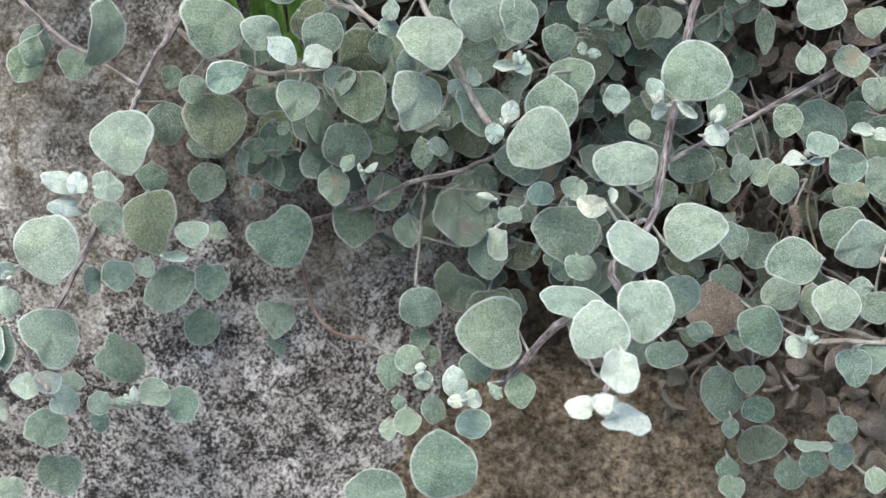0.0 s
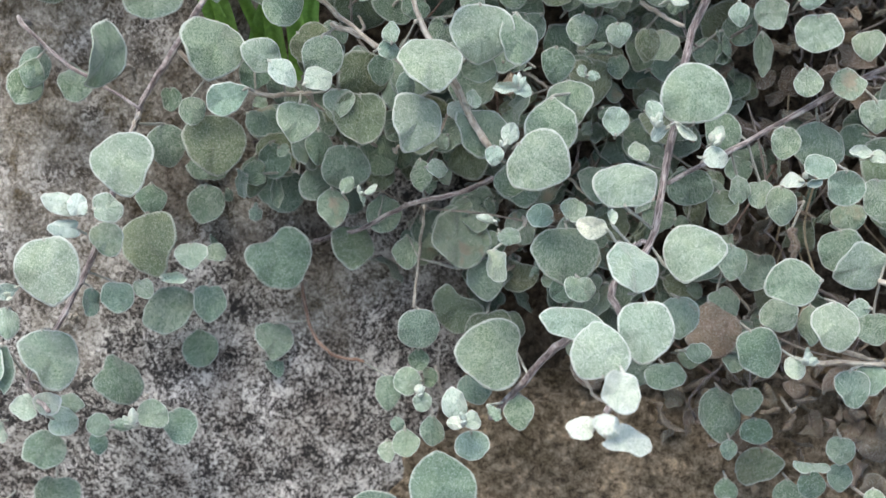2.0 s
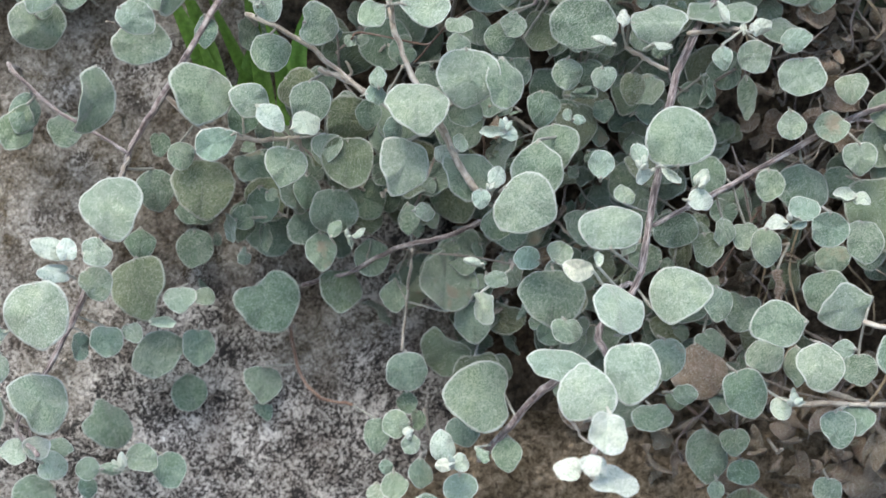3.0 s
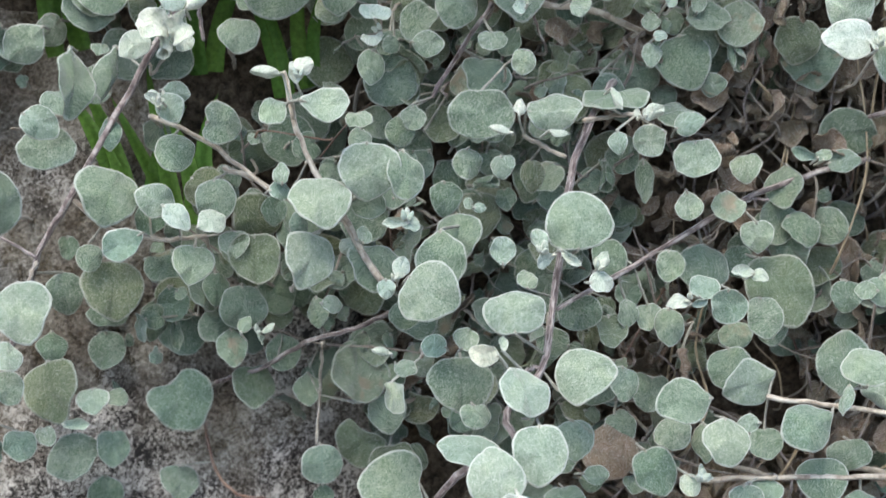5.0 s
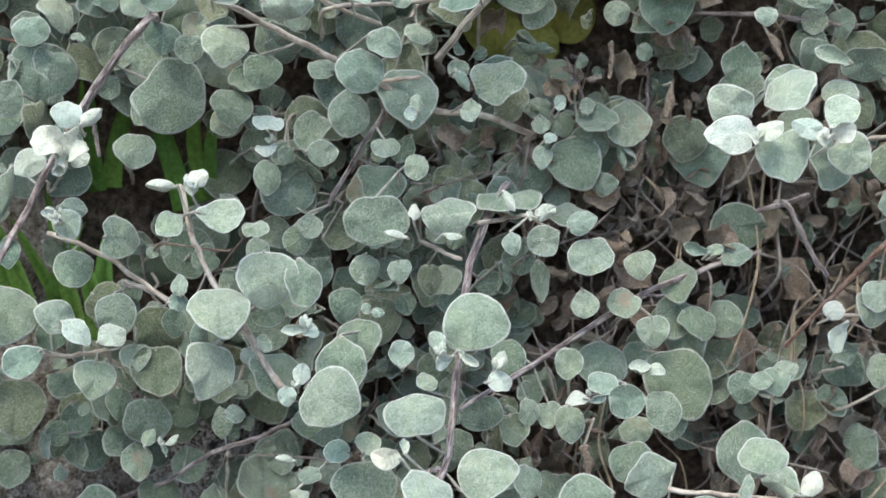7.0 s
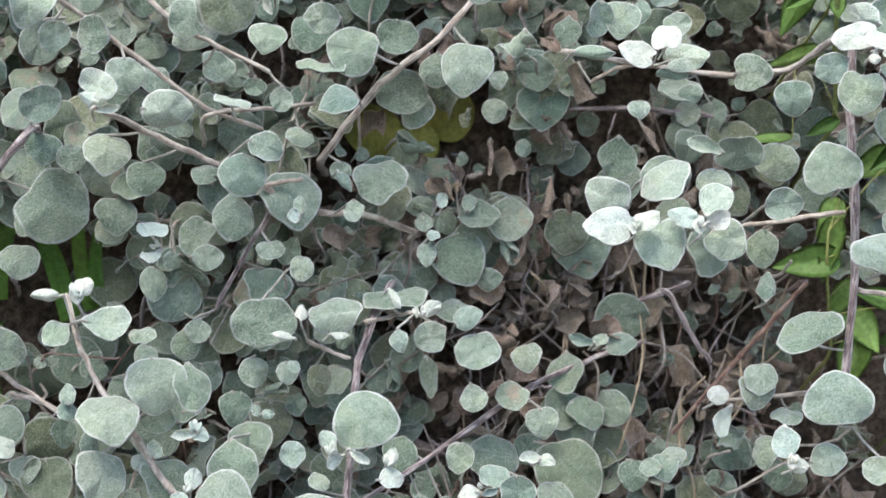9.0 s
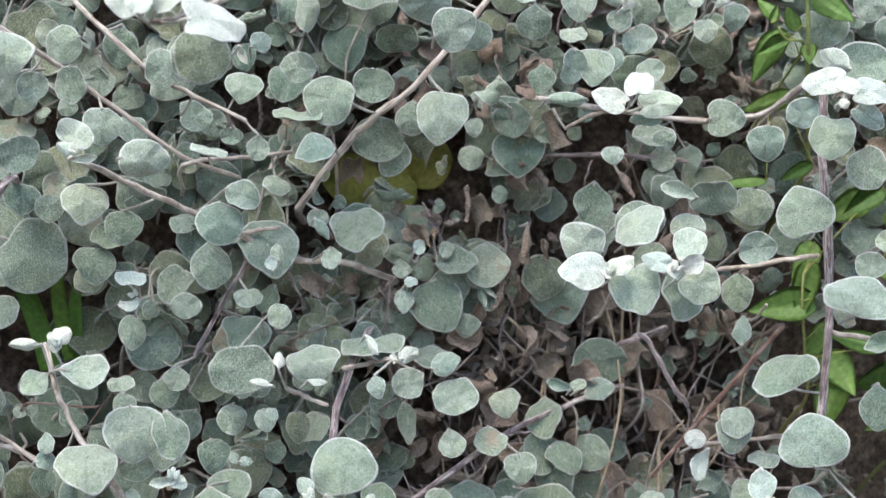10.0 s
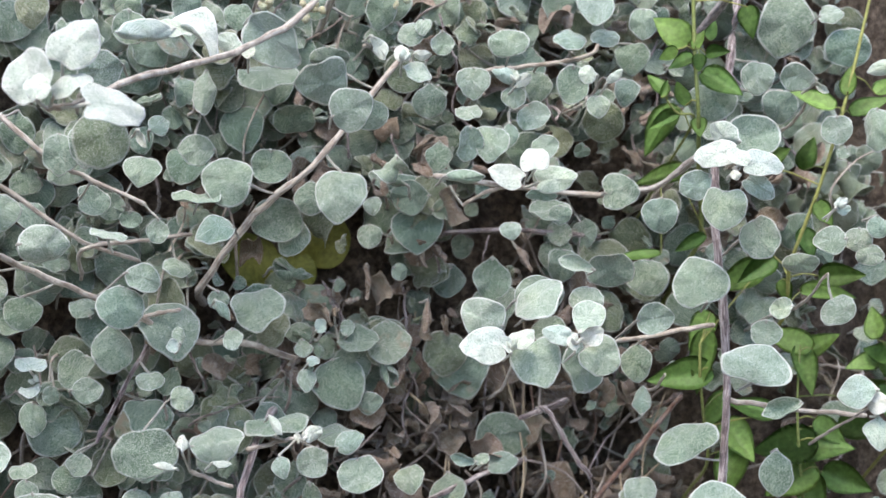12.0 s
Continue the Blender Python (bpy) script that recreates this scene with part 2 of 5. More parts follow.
def spline(pts, steps):
    """Catmull-Rom through pts."""
    p = [pts[0] * 2 - pts[1], *pts, pts[-1] * 2 - pts[-2]]
    out = []
    for i in range(1, len(p) - 2):
        for k in range(steps):
            t = k / steps
            a, b, c, d = p[i - 1], p[i], p[i + 1], p[i + 2]
            out.append(0.5 * (2 * b + (c - a) * t + (2 * a - 5 * b + 4 * c - d) * t * t + (3 * b - a - 3 * c + d) * t ** 3))
    return out + [pts[-1]]

# ---- leaf blades, unit size: foot at the origin, tip at y = 1 ----
def blade_mesh(kind, seed):
    """0 round, 1 oval, 2 heart, 3 narrow young, 4 withered, 5 egg-shaped, 6 broad."""
    rnd = random.Random(seed * 31 + kind)
    notch, ovate, point, cupped, roll = {
        0: (rnd.uniform(0.0, 0.6), rnd.uniform(-0.06, 0.18), rnd.uniform(0.05, 0.34), 0.13, 2.2),
        1: (rnd.uniform(0.0, 0.3), rnd.uniform(0.08, 0.2), rnd.uniform(0.15, 0.40), 0.13, 1.5),
        2: (rnd.uniform(1.0, 1.3), rnd.uniform(0.10, 0.2), rnd.uniform(0.1, 0.3), 0.13, 1.8),
        3: (0.0, rnd.uniform(-0.02, 0.12), rnd.uniform(0.3, 0.55), 0.26, 0.55),
        4: (rnd.uniform(0.2, 0.6), 0.1, 0.25, 0.30, rnd.uniform(0.16, 0.34)),
        5: (rnd.uniform(0.2, 0.6), rnd.uniform(0.14, 0.24), rnd.uniform(0.22, 0.4), 0.13, 1.8),
        6: (rnd.uniform(0.0, 0.7), rnd.uniform(-0.06, 0.08), rnd.uniform(0.0, 0.12), 0.13, 2.0),
    }[kind]
    neck = rnd.uniform(0.25, 0.6) if kind in (0, 1, 3) and seed % 2 else 0.0
    if neck:
        notch = 0.0
    seg = 40
    rings = (0.0, 0.3, 0.58, 0.80, 0.93, 1.0)
    ph = [rnd.uniform(0, 6.28) for _ in range(8)]
    skew = rnd.uniform(-0.16, 0.16)
    cup = rnd.choice((-1, -1, 1)) * rnd.uniform(0.4, 1.0) * cupped
    roll *= rnd.choice((1, 1, -1)) * rnd.uniform(0.95, 1.7) if kind != 4 else rnd.choice((1, -1))
    nod = rnd.uniform(-0.05, 0.30) if kind != 4 else rnd.uniform(-0.8, 0.8)

    def edge(th):
        c, s = math.cos(th), math.sin(th)
        back = min(abs(th - math.pi), abs(th + math.pi))
        y = 0.5 + 0.5 * c + notch * 0.13 * math.exp(-(back / 0.42) ** 2)
        x = 0.5 * s * (1 - ovate * c)
        front = min(th, math.tau - th)
        x *= 1 - point * math.exp(-(front / 0.75) ** 2)
        x *= 1 - neck * math.exp(-(back / 0.8) ** 2)
        y -= neck * 0.10 * math.exp(-(back / 0.35) ** 2)
        w = 1 + 0.018 * math.sin(2 * th + ph[6]) + 0.022 * math.sin(3 * th + ph[0]) + 0.012 * math.sin(5 * th + ph[7]) + 0.006 * math.sin(9 * th + ph[1]) + 0.006 * math.sin(14 * th + ph[2]) + 0.015 * noise.noise(Vector((c * 4, s * 4, ph[5])))
        if kind == 4:
            w *= 1 + 0.20 * noise.noise(Vector((c * 1.6, s * 1.6, seed + 0.5)))
        return x * w + skew * (y - 0.5) ** 2, 0.48 + (y - 0.48) * w

    def shaped(x, y, r, lift):
        """Where a point of the flat blade comes to lie once the blade is cupped, rolled on its midrib and its tip nods."""
        th = math.atan2(x, y - 0.5)
        z = cup * r * r + 0.045 * r * math.sin(3 * th + ph[3]) + 0.030 * r * r * math.sin(6 * th + ph[4]) - 0.006 * math.exp(-(x / 0.03) ** 2)
        if kind == 4:
            z += 0.22 * noise.noise(Vector((x * 2.6 + seed, y * 2.6, ph[0]))) + 0.06 * noise.noise(Vector((x * 8, y * 8 + seed, ph[1])))
        z += lift
        a = math.asin(max(-0.96, min(0.96, x / roll))) if kind != 4 else x / roll
        x, z = (roll - z) * math.sin(a), roll - (roll - z) * math.cos(a)
        bend = nod * max(y - 0.25, 0.0) ** 2
        return x, y - abs(bend) * 0.4 * y, z - bend

    bm = bmesh.new()
    uv = bm.loops.layers.uv.new("along")
    layers = []
    for under in (0, 1):
        rs = (0.0, 0.5, 0.82, 1.0) if under and kind not in (3, 4) else rings
        grid = []
        for r in rs:
            row = []
            for k in range(1 if r == 0 else seg):
                ex, ey = edge(k * math.tau / seg)
                thick = 0.012 * (1 - 0.4 * r)
                row.append(bm.verts.new(shaped(ex * r, 0.46 + (ey - 0.46) * r, r, -thick if under else thick)))
            grid.append(row)
        layers.append(grid)
        for i in range(len(rs) - 1):
            a, b = grid[i], grid[i + 1]
            for k in range(seg):
                j = (k + 1) % seg
                fc = [a[0], b[k], b[j]] if i == 0 else [a[k], b[k], b[j], a[j]]
                face = bm.faces.new(fc if under else fc[::-1])
                spread = [(rs[i], 0), (rs[i + 1], 0), (rs[i + 1], 1)] + ([] if i == 0 else [(rs[i], 1)])
                for loop, (r, more) in zip(face.loops, spread if under else spread[::-1]):
                    loop[uv].uv = (r, (k + more) / seg)
    top, low = layers[0][-1], layers[1][-1]
    for k in range(seg):
        j = (k + 1) % seg
        face = bm.faces.new((top[k], top[j], low[j], low[k]))
        face.material_index = 1
    bmesh.ops.recalc_face_normals(bm, faces=bm.faces)
    me = bpy.data.meshes.new("leaf_blade")
    foot = [shaped(ex * r, 0.46 + (ey - 0.46) * r, r, -0.02 if r == 1 else -0.05) for ex, ey in (edge(math.pi),) for r in (1.0, 0.78)]
    me["foot"], me["under"] = foot
    bm.to_mesh(me)
    bm.free()
    me.materials.append(AGES[4][1])
    me.materials.append(EDGES[1])
    me.shade_smooth()
    return me

BLADES = {k: [blade_mesh(k, s) for s in range(14)] for k in range(7)}

def leaf_frame(u, v, d, length, width, angle, rnd, lean=11, up=0.0, full=0.0):
    """Pose of a blade whose middle is at u, v, d and whose tip points along angle in the bank's face.
    full is the blade's own breadth to length: a narrower outline is a leaf turned on its midrib, a shorter one a leaf tipped."""
    n = Vector((90 - u, 150 - v + up * 900, 900 - d)).normalized()
    tip = Vector((math.cos(radians(angle)), math.sin(radians(angle)), 0))
    tip = (tip - n * tip.dot(n)).normalized()
    side = tip.cross(n)
    turn = Matrix((side, tip, n)).transposed()
    bend, roll = rnd.gauss(0, lean), rnd.gauss(0, lean)
    if full:
        ratio = width / length
        if ratio < full - 0.06:
            seen = max(ratio / full, 0.74)
            width /= seen
            roll = math.degrees(math.acos(seen)) * (1 if side.y < 0 else -1) * (1 if rnd.random() < 0.85 else -1)
        elif ratio > 1.4:
            seen = max((full + 0.12) / ratio, 0.72)
            length /= seen
            bend = math.degrees(math.acos(seen)) * (-1 if tip.y > 0 else 1) * (1 if rnd.random() < 0.8 else -1)
    turn = turn @ Euler((radians(bend), radians(roll), 0)).to_matrix()
    mid = Vector((u, v, d))
    foot = mid - turn @ Vector((0, length * 0.5, 0))
    size = Matrix.Diagonal((width, length, 0.5 * (width + length), 1))
    return Matrix.Translation(foot) @ turn.to_4x4() @ size, foot

def to_world(m):
    """A pose in bank millimetres as a pose in the world."""
    return BANK @ Matrix.Scale(MM, 4) @ m

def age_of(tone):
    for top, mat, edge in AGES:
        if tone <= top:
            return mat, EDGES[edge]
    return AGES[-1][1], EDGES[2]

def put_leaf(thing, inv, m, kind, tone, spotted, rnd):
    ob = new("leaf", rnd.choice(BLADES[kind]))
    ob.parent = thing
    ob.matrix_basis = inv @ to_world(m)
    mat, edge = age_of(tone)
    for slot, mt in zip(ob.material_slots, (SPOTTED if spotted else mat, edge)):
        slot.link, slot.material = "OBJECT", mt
    return ob

def nearest(p, pts):
    return min(pts, key=lambda q: (q - p).length_squared)

SHOOTS = []

def bud_shape(bm, inv, spot, axis, size, rnd):
    """Two or three thick unopened leaves folded against one another."""
    uv = bm.loops.layers.uv.new("along")
    axis = axis.normalized()
    s = axis.cross(Vector((0.3, 0.1, 0.9) if abs(axis.z) < 0.8 else (1, 0.2, 0))).normalized()
    t = axis.cross(s)
    turn0 = rnd.uniform(0, 6.28)
    for lobe in range(rnd.choice((2, 3))):
        ang = turn0 + lobe * math.tau / 3 + rnd.uniform(-0.3, 0.3)
        out = math.cos(ang) * s + math.sin(ang) * t
        way = (axis + out * 0.45).normalized()
        wide = way.cross(out).normalized()
        deep = way.cross(wide)
        big = size * rnd.uniform(0.8, 1.15)
        got = bmesh.ops.create_icosphere(bm, subdivisions=2, radius=1.0)
        for vert in got["verts"]:
            p = vert.co
            taper = 1 - 0.35 * p.z
            q = spot + out * size * 0.45 + wide * p.x * big * 0.62 * taper + deep * p.y * big * 0.42 * taper + way * (p.z + 0.5) * big
            vert.co = inv @ (BANK @ (q * MM))

def shoot(stem, radii, bark_kind, rooted, leaves, label="", group="shoots of the woolly shrub", lean=9, name="woolly_shrub_shoot"):
    """One leafy shoot: stem points and leaves (u, v, d, length, width, angle, age, form) in bank millimetres."""
    rnd = random.Random(len(SHOOTS) * 7 + 5)
    pts = [Vector(p) for p in stem]
    if rooted:
        u, v, d = pts[0]
        pts = [Vector((u + rnd.uniform(-6, 6), v + rnd.uniform(0, 10), min(bank_d(u, v) - 8, d - 8))), Vector((u, v + 2, bank_d(u, v) * 0.6 + d * 0.4))] + pts
    thing = new(name)
    foot = BANK @ (pts[0] * MM)
    thing.location = foot
    inv = Matrix.Translation(-foot)
    line = spline(pts, 5)
    line = [p + Vector((rnd.uniform(-0.5, 0.5), rnd.uniform(-0.5, 0.5), rnd.uniform(-0.4, 0.4))) for p in line]
    bm = bmesh.new()
    tube(bm, [inv @ (BANK @ (p * MM)) for p in line], radii[0] * MM, radii[1] * MM, 7, 0.14, rnd)
    link("stem", bm, BARK[bark_kind], thing)
    buds = []
    pale = sum(1 for row in leaves if row[6] < 1.2)
    for u, v, d, length, width, angle, tone, form in leaves:
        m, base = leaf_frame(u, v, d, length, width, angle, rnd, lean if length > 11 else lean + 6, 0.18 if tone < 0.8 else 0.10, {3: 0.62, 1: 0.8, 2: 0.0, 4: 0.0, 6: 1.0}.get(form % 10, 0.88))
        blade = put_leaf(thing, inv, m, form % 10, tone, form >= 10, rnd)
        if tone < 0.95 and length < 13 and all((base - q[0]).length > 9 for q in buds):
            mates = [p for p in leaves if p[6] < 1.5 and p[3] < 16 and (Vector(p[:3]) - Vector((u, v, d))).length < 15]
            if len(mates) > 1:
                mean = sum((Vector(p[:3]) for p in mates), Vector()) / len(mates)
                buds.append((base * 0.5 + mean * 0.5 + Vector((0, 0, 1.5)), (m.to_3x3() @ Vector((0, 1, 0))).normalized() * 0.5 + Vector((0, 0.3, 1)), rnd.uniform(2.0, 3.0)))
        if name == "withered_shoot":
            continue
        base, inner = m @ Vector(blade.data["foot"]), m @ Vector(blade.data["under"])
        hold = nearest(base - Vector((0, 0, 3)), line)
        if (hold - base).length > 15 + 0.45 * length or (hold - base).length < 1:
            hold = inner + (base - inner) * 1.6 + Vector((rnd.uniform(-2, 2), rnd.uniform(-2, 2), -13))
        mid = (base + hold) / 2 + Vector((0, 0, -1.5))
        bm = bmesh.new()
        tube(bm, [inv @ (BANK @ (p * MM)) for p in spline([hold, mid, base, inner], 3)], 0.55 * MM, (0.55 + 0.014 * length) * MM, 6)
        stalk = link("petiole", bm, PETIOLE if tone < 1.3 else PETIOLE_OLD, blade)
        stalk.matrix_parent_inverse = blade.matrix_basis.inverted()
    for spot, axis, size in buds:
        bm = bmesh.new()
        bud_shape(bm, inv, spot, axis, size, rnd)
        link("bud", bm, AGES[0][1], thing, "white woolly bud")
    if not label:
        kind = "purple-brown woody" if bark_kind == "w" else "red-brown" if bark_kind == "b" else "pale woolly"
        state = "silvery young leaves" if leaves and pale > len(leaves) / 2 else "rounded felted grey-green leaves"
        label = f"{kind} stem with {state}, trailing over the bank" if leaves else f"bare {kind} twig lying on the bank"
    tagged(thing, label, "shrub shoot", group)
    SHOOTS.append(thing)
    return thing

# ---- ground, bank and rocks ----
def ground():
    bm = bmesh.new()
    n = 40
    rows = []
    for i in range(n + 1):
        row = []
        for j in range(n + 1):
            x = math.copysign(abs(2 * i / n - 1) ** 4, 2 * i / n - 1) * 600
            y = math.copysign(abs(2 * j / n - 1) ** 4, 2 * j / n - 1) * 600
            row.append(bm.verts.new((x, y, 0.02 * noise.noise(Vector((x, y, 0))) if abs(x) < 20 and abs(y) < 20 else 0)))
        rows.append(row)
    for i in range(n):
        for j in range(n):
            bm.faces.new((rows[i][j], rows[i + 1][j], rows[i + 1][j + 1], rows[i][j + 1]))
    tagged(link("ground", bm, EARTH), "bare brown earth at the foot of the bank", "ground", kind="structure")

def bank():
    us = [-9000, -6000, -4000, -2600, -1800, -1200, -800, -560, -400] + list(range(-320, 561, 8)) + [640, 800, 1100, 1600, 2200, 2800, 4200, 6400, 9000]
    vs = [-1300, -1050, -800, -600, -440, -330] + list(range(-260, 441, 8)) + [500, 600, 720]
    bm = bmesh.new()
    rows = []
    for v in vs:
        rows.append([bm.verts.new(at(u, v, bank_d(u, v))) for u in us])
    last = rows[-1]
    for back, up in ((0.12, 0.06), (0.5, 0.1), (1.5, 0.15), (4.0, 0.1)):
        rows.append([bm.verts.new(p.co + Vector((0, back, up + 0.02 * noise.noise(p.co * 3)))) for p in last])
    rows.append([bm.verts.new((p.co.x, p.co.y, -0.1)) for p in rows[-1]])
    for a, b in zip(rows, rows[1:]):
        for k in range(len(us) - 1):
            bm.faces.new((a[k], a[k + 1], b[k + 1], b[k]))
    for k, way in ((0, -1), (-1, 1)):
        foot = [bm.verts.new((r[k].co.x + way * 1.5, r[k].co.y, -0.2)) for r in rows]
        for i in range(len(rows) - 1):
            bm.faces.new((rows[i][k], rows[i + 1][k], foot[i + 1], foot[i]))
    bmesh.ops.recalc_face_normals(bm, faces=bm.faces)
    tagged(link("bank", bm, EARTH), "steep bank of dark crumbly earth behind the shrub", "earth bank", kind="structure")

def boulder(name, centre, radii, material, seed, label, rough=1.0, crag=1.0):
    bm = bmesh.new()
    bmesh.ops.create_uvsphere(bm, u_segments=200, v_segments=140, radius=1.0)
    off = Vector((seed * 3.1, seed * 1.7, seed * 0.9))
    for vert in bm.verts:
        p = vert.co.copy()
        q = p * 1.3 + off
        k = 1 + rough * (0.16 * noise.noise(q) + 0.07 * noise.noise(q * 2.7) + crag * (0.025 * noise.noise(q * 7) + 0.014 * noise.noise(q * 18) + 0.009 * noise.noise(q * 41)))
        sq = Vector([math.copysign(abs(c) ** 0.8, c) for c in p])
        vert.co = at(*(Vector(centre) + Vector([sq[i] * radii[i] * k for i in range(3)])))
    tagged(link(name, bm, material), label, "rock")

ground()
bank()
boulder("granite_boulder", (-185, 80, -300), (350, 390, 336), GRANITE, 2, "speckled grey granite boulder with tan dusty patches, set in the bank", 0.55)
boulder("weathered_rock", (115, -150, -140), (205, 150, 166), ROCK_BROWN, 5, "weathered brown rock beside the granite boulder", 0.75, 2.2)

# ---- the shrub's shoots ----
shoot([(-27, 221, 152), (-60, 192, 123), (-85, 158, 104), (-119, 105, 93), (-135, 82, 85), (-143, 64, 78)], (2.2, 1.4), "w", 1, [
    (-102, 100, 107, 30, 29, -100, 2.4, 5),
    (-127, 80, 65, 13, 10, -90, 3.4, 1),
    (-129, 58, 66, 22, 16, -90, 3, 1),
    (-66, 181, 149, 14, 12, 78, 0.1, 3),
    (-85, 162, 139, 16, 10, -147, 1, 3),
    (-21, 191, 128, 35, 35, -39, 3, 2),
    (-100, 156, 96, 28, 12, -102, 2.8, 3),
    (-22, 231, 159, 17, 19, -66, 2.4, 6),
    (-23, 215, 142, 17, 17, -95, 3, 5)])
shoot([(-60, 192, 123), (-58, 183, 114), (-56, 169, 112)], (1.2, 0.9), "w", 0, [
    (-11, 209, 142, 14, 13, -95, 3, 5),
    (-102, 129, 98, 15, 11, -90, 2.6, 1)])
shoot([(-143, 64, 78), (-161, 7, 79), (-173, -19, 82), (-188, -49, 92), (-171, -61, 126)], (1.7, 1.1), "w", 0, [
    (-169, 30, 113, 18, 11, 168, 0.7, 2),
    (-161, 29, 116, 12, 9, 92, 0.3, 2),
    (-149, 28, 106, 17, 14, 8, 1.2, 2),
    (-167, 19, 112, 17, 10, -165, 0.7, 2),
    (-153, 14, 85, 18, 15, -60, 2.2, 1),
    (-139, 13, 56, 33, 23, -80, 3.7, 5),
    (-150, -12, 74, 16, 16, -90, 2.2, 5),
    (-162, -15, 78, 14, 9, -90, 2.7, 1),
    (-171, -38, 120, 31, 28, -75, 2.4, 5)])
shoot([(-188, -49, 92), (-184, -52, 88), (-181, -59, 89)], (0.9, 0.6), "w", 0, [
    (-187, -61, 101, 14, 12, 180, 1.0, 2),
    (-175, -58, 111, 12, 9, 85, 0.4, 3),
    (-170, -68, 98, 17, 13, -10, 1.0, 2),
    (-172, -61, 77, 14, 11, 0, 2.1, 1),
    (-199, -45, 103, 23, 9, -90, 1.6, 3)])
shoot([(21, 54, 114), (12, 69, 112), (5, 84, 119), (-8, 105, 127), (-16, 128, 123), (-20, 151, 117)], (1.7, 1.2), "y", 1, [
    (-5, 90, 143, 27, 27, -92, 1.8, 5),
    (-11, 64, 131, 28, 22, -100, 2.2, 5),
    (16, 90, 114, 15, 16, -90, 2.7, 6),
    (13, 75, 127, 9, 8, 80, 1.9, 1),
    (29, 59, 134, 11, 7, 70, 0.5, 3),
    (22, 49, 142, 9, 8, -90, 1, 5),
    (31, 41, 88, 15, 16, -90, 3.3, 0),
    (-14, 145, 151, 10, 7, 102, 0.1, 3),
    (-10, 148, 150, 10, 7, 43, 0.2, 3)])
shoot([(-16, 128, 123), (-16, 133, 127), (-17, 135, 137)], (1, 0.7), "y", 0, [
    (-27, 145, 148, 15, 5, 172, 0.3, 3),
    (-25, 130, 140, 14, 12, -143, 1.3, 1),
    (0, 130, 148, 22, 13, -8, 1.4, 3)])
shoot([(134, 147, 88), (122, 130, 106), (108, 99, 118), (98, 52, 130), (88, 11, 145), (71, -7, 155), (76, -26, 168), (70, -44, 192), (64, -55, 208)], (2, 1.4), "w", 1, [
    (84, 51, 142, 10, 10, 90, 1.6, 0),
    (77, 37, 156, 22, 29, 90, 2.1, 6),
    (107, 76, 148, 29, 29, 88, 1.8, 5),
    (89, 67, 153, 11, 6, 110, 0.8, 3),
    (90, 58, 154, 10, 4, -150, 0.6, 3),
    (116, 59, 149, 10, 9, 60, 0.4, 3),
    (116, 48, 152, 12, 8, 0, 0.4, 3),
    (102, 58, 162, 12, 4, -40, 0.5, 3),
    (62, 18, 158, 14, 7, 170, 0.3, 3)])
shoot([(88, 11, 145), (84, 12, 145), (80, 10, 152)], (1.2, 0.9), "w", 0, [
    (70, 22, 162, 7, 6, 90, 0.5, 3),
    (78, 3, 172, 26, 21, 95, 1.3, 5),
    (106, 9, 153, 29, 23, 20, 1.9, 1),
    (55, -22, 150, 31, 16, 160, 1.5, 2),
    (53, -61, 214, 13, 10, 165, 0.2, 2),
    (65, -60, 220, 7, 5, -30, 0.1, 3),
    (71, -65, 215, 23, 14, -16, 0.7, 2),
    (67, -47, 222, 18, 16, -100, 0.7, 6),
    (60, -57, 237, 10, 6, 85, 0.1, 3),
    (62, -32, 196, 26, 22, 95, 1.6, 5),
    (82, -25, 180, 28, 24, -95, 1.6, 5),
    (59, -7, 145, 13, 15, -90, 2.4, 6),
    (127, 130, 139, 12, 4, -64, 0.4, 3)])
shoot([(-121, 101, 91), (-104, 86, 87), (-81, 81, 82), (-61, 82, 78)], (1.4, 1.1), "y", 0, [
    (-81, 97, 104, 20, 15, 160, 1.9, 1),
    (-71, 88, 112, 16, 10, -45, 1, 3),
    (-55, 86, 110, 14, 13, 30, 0.8, 0),
    (-97, 76, 112, 20, 12, -150, 1.4, 3),
    (-87, 91, 73, 16, 16, -90, 3, 0),
    (-114, 73, 87, 14, 13, -90, 2.5, 5),
    (-105, 59, 77, 30, 29, -95, 3.8, 5),
    (-65, 67, 101, 20, 19, -100, 2.2, 5),
    (-47, 77, 88, 15, 14, -90, 2.2, 5)])
shoot([(-61, 82, 78), (-59, 72, 64), (-57, 58, 57)], (0.9, 0.6), "y", 0, [
    (-57, 58, 65, 17, 14, -90, 2.9, 1)])
shoot([(-82, 137, 96), (-58, 124, 97), (-30, 101, 99)], (1.3, 1.1), "y", 1, [
    (-28, 92, 87, 15, 12, -90, 3, 1),
    (-49, 130, 110, 22, 19, -3, 2.4, 2),
    (-71, 137, 119, 16, 14, -63, 1.8, 1),
    (-78, 140, 134, 8, 4, 136, 0.6, 3),
    (-71, 118, 108, 20, 19, -94, 2.4, 5),
    (-71, 135, 129, 15, 11, -63, 1.2, 1),
    (-68, 143, 122, 13, 10, -3, 1.7, 1),
    (-78, 138, 135, 9, 7, 156, 0.3, 3),
    (-75, 136, 136, 5, 7, 88, 0.1, 3)])
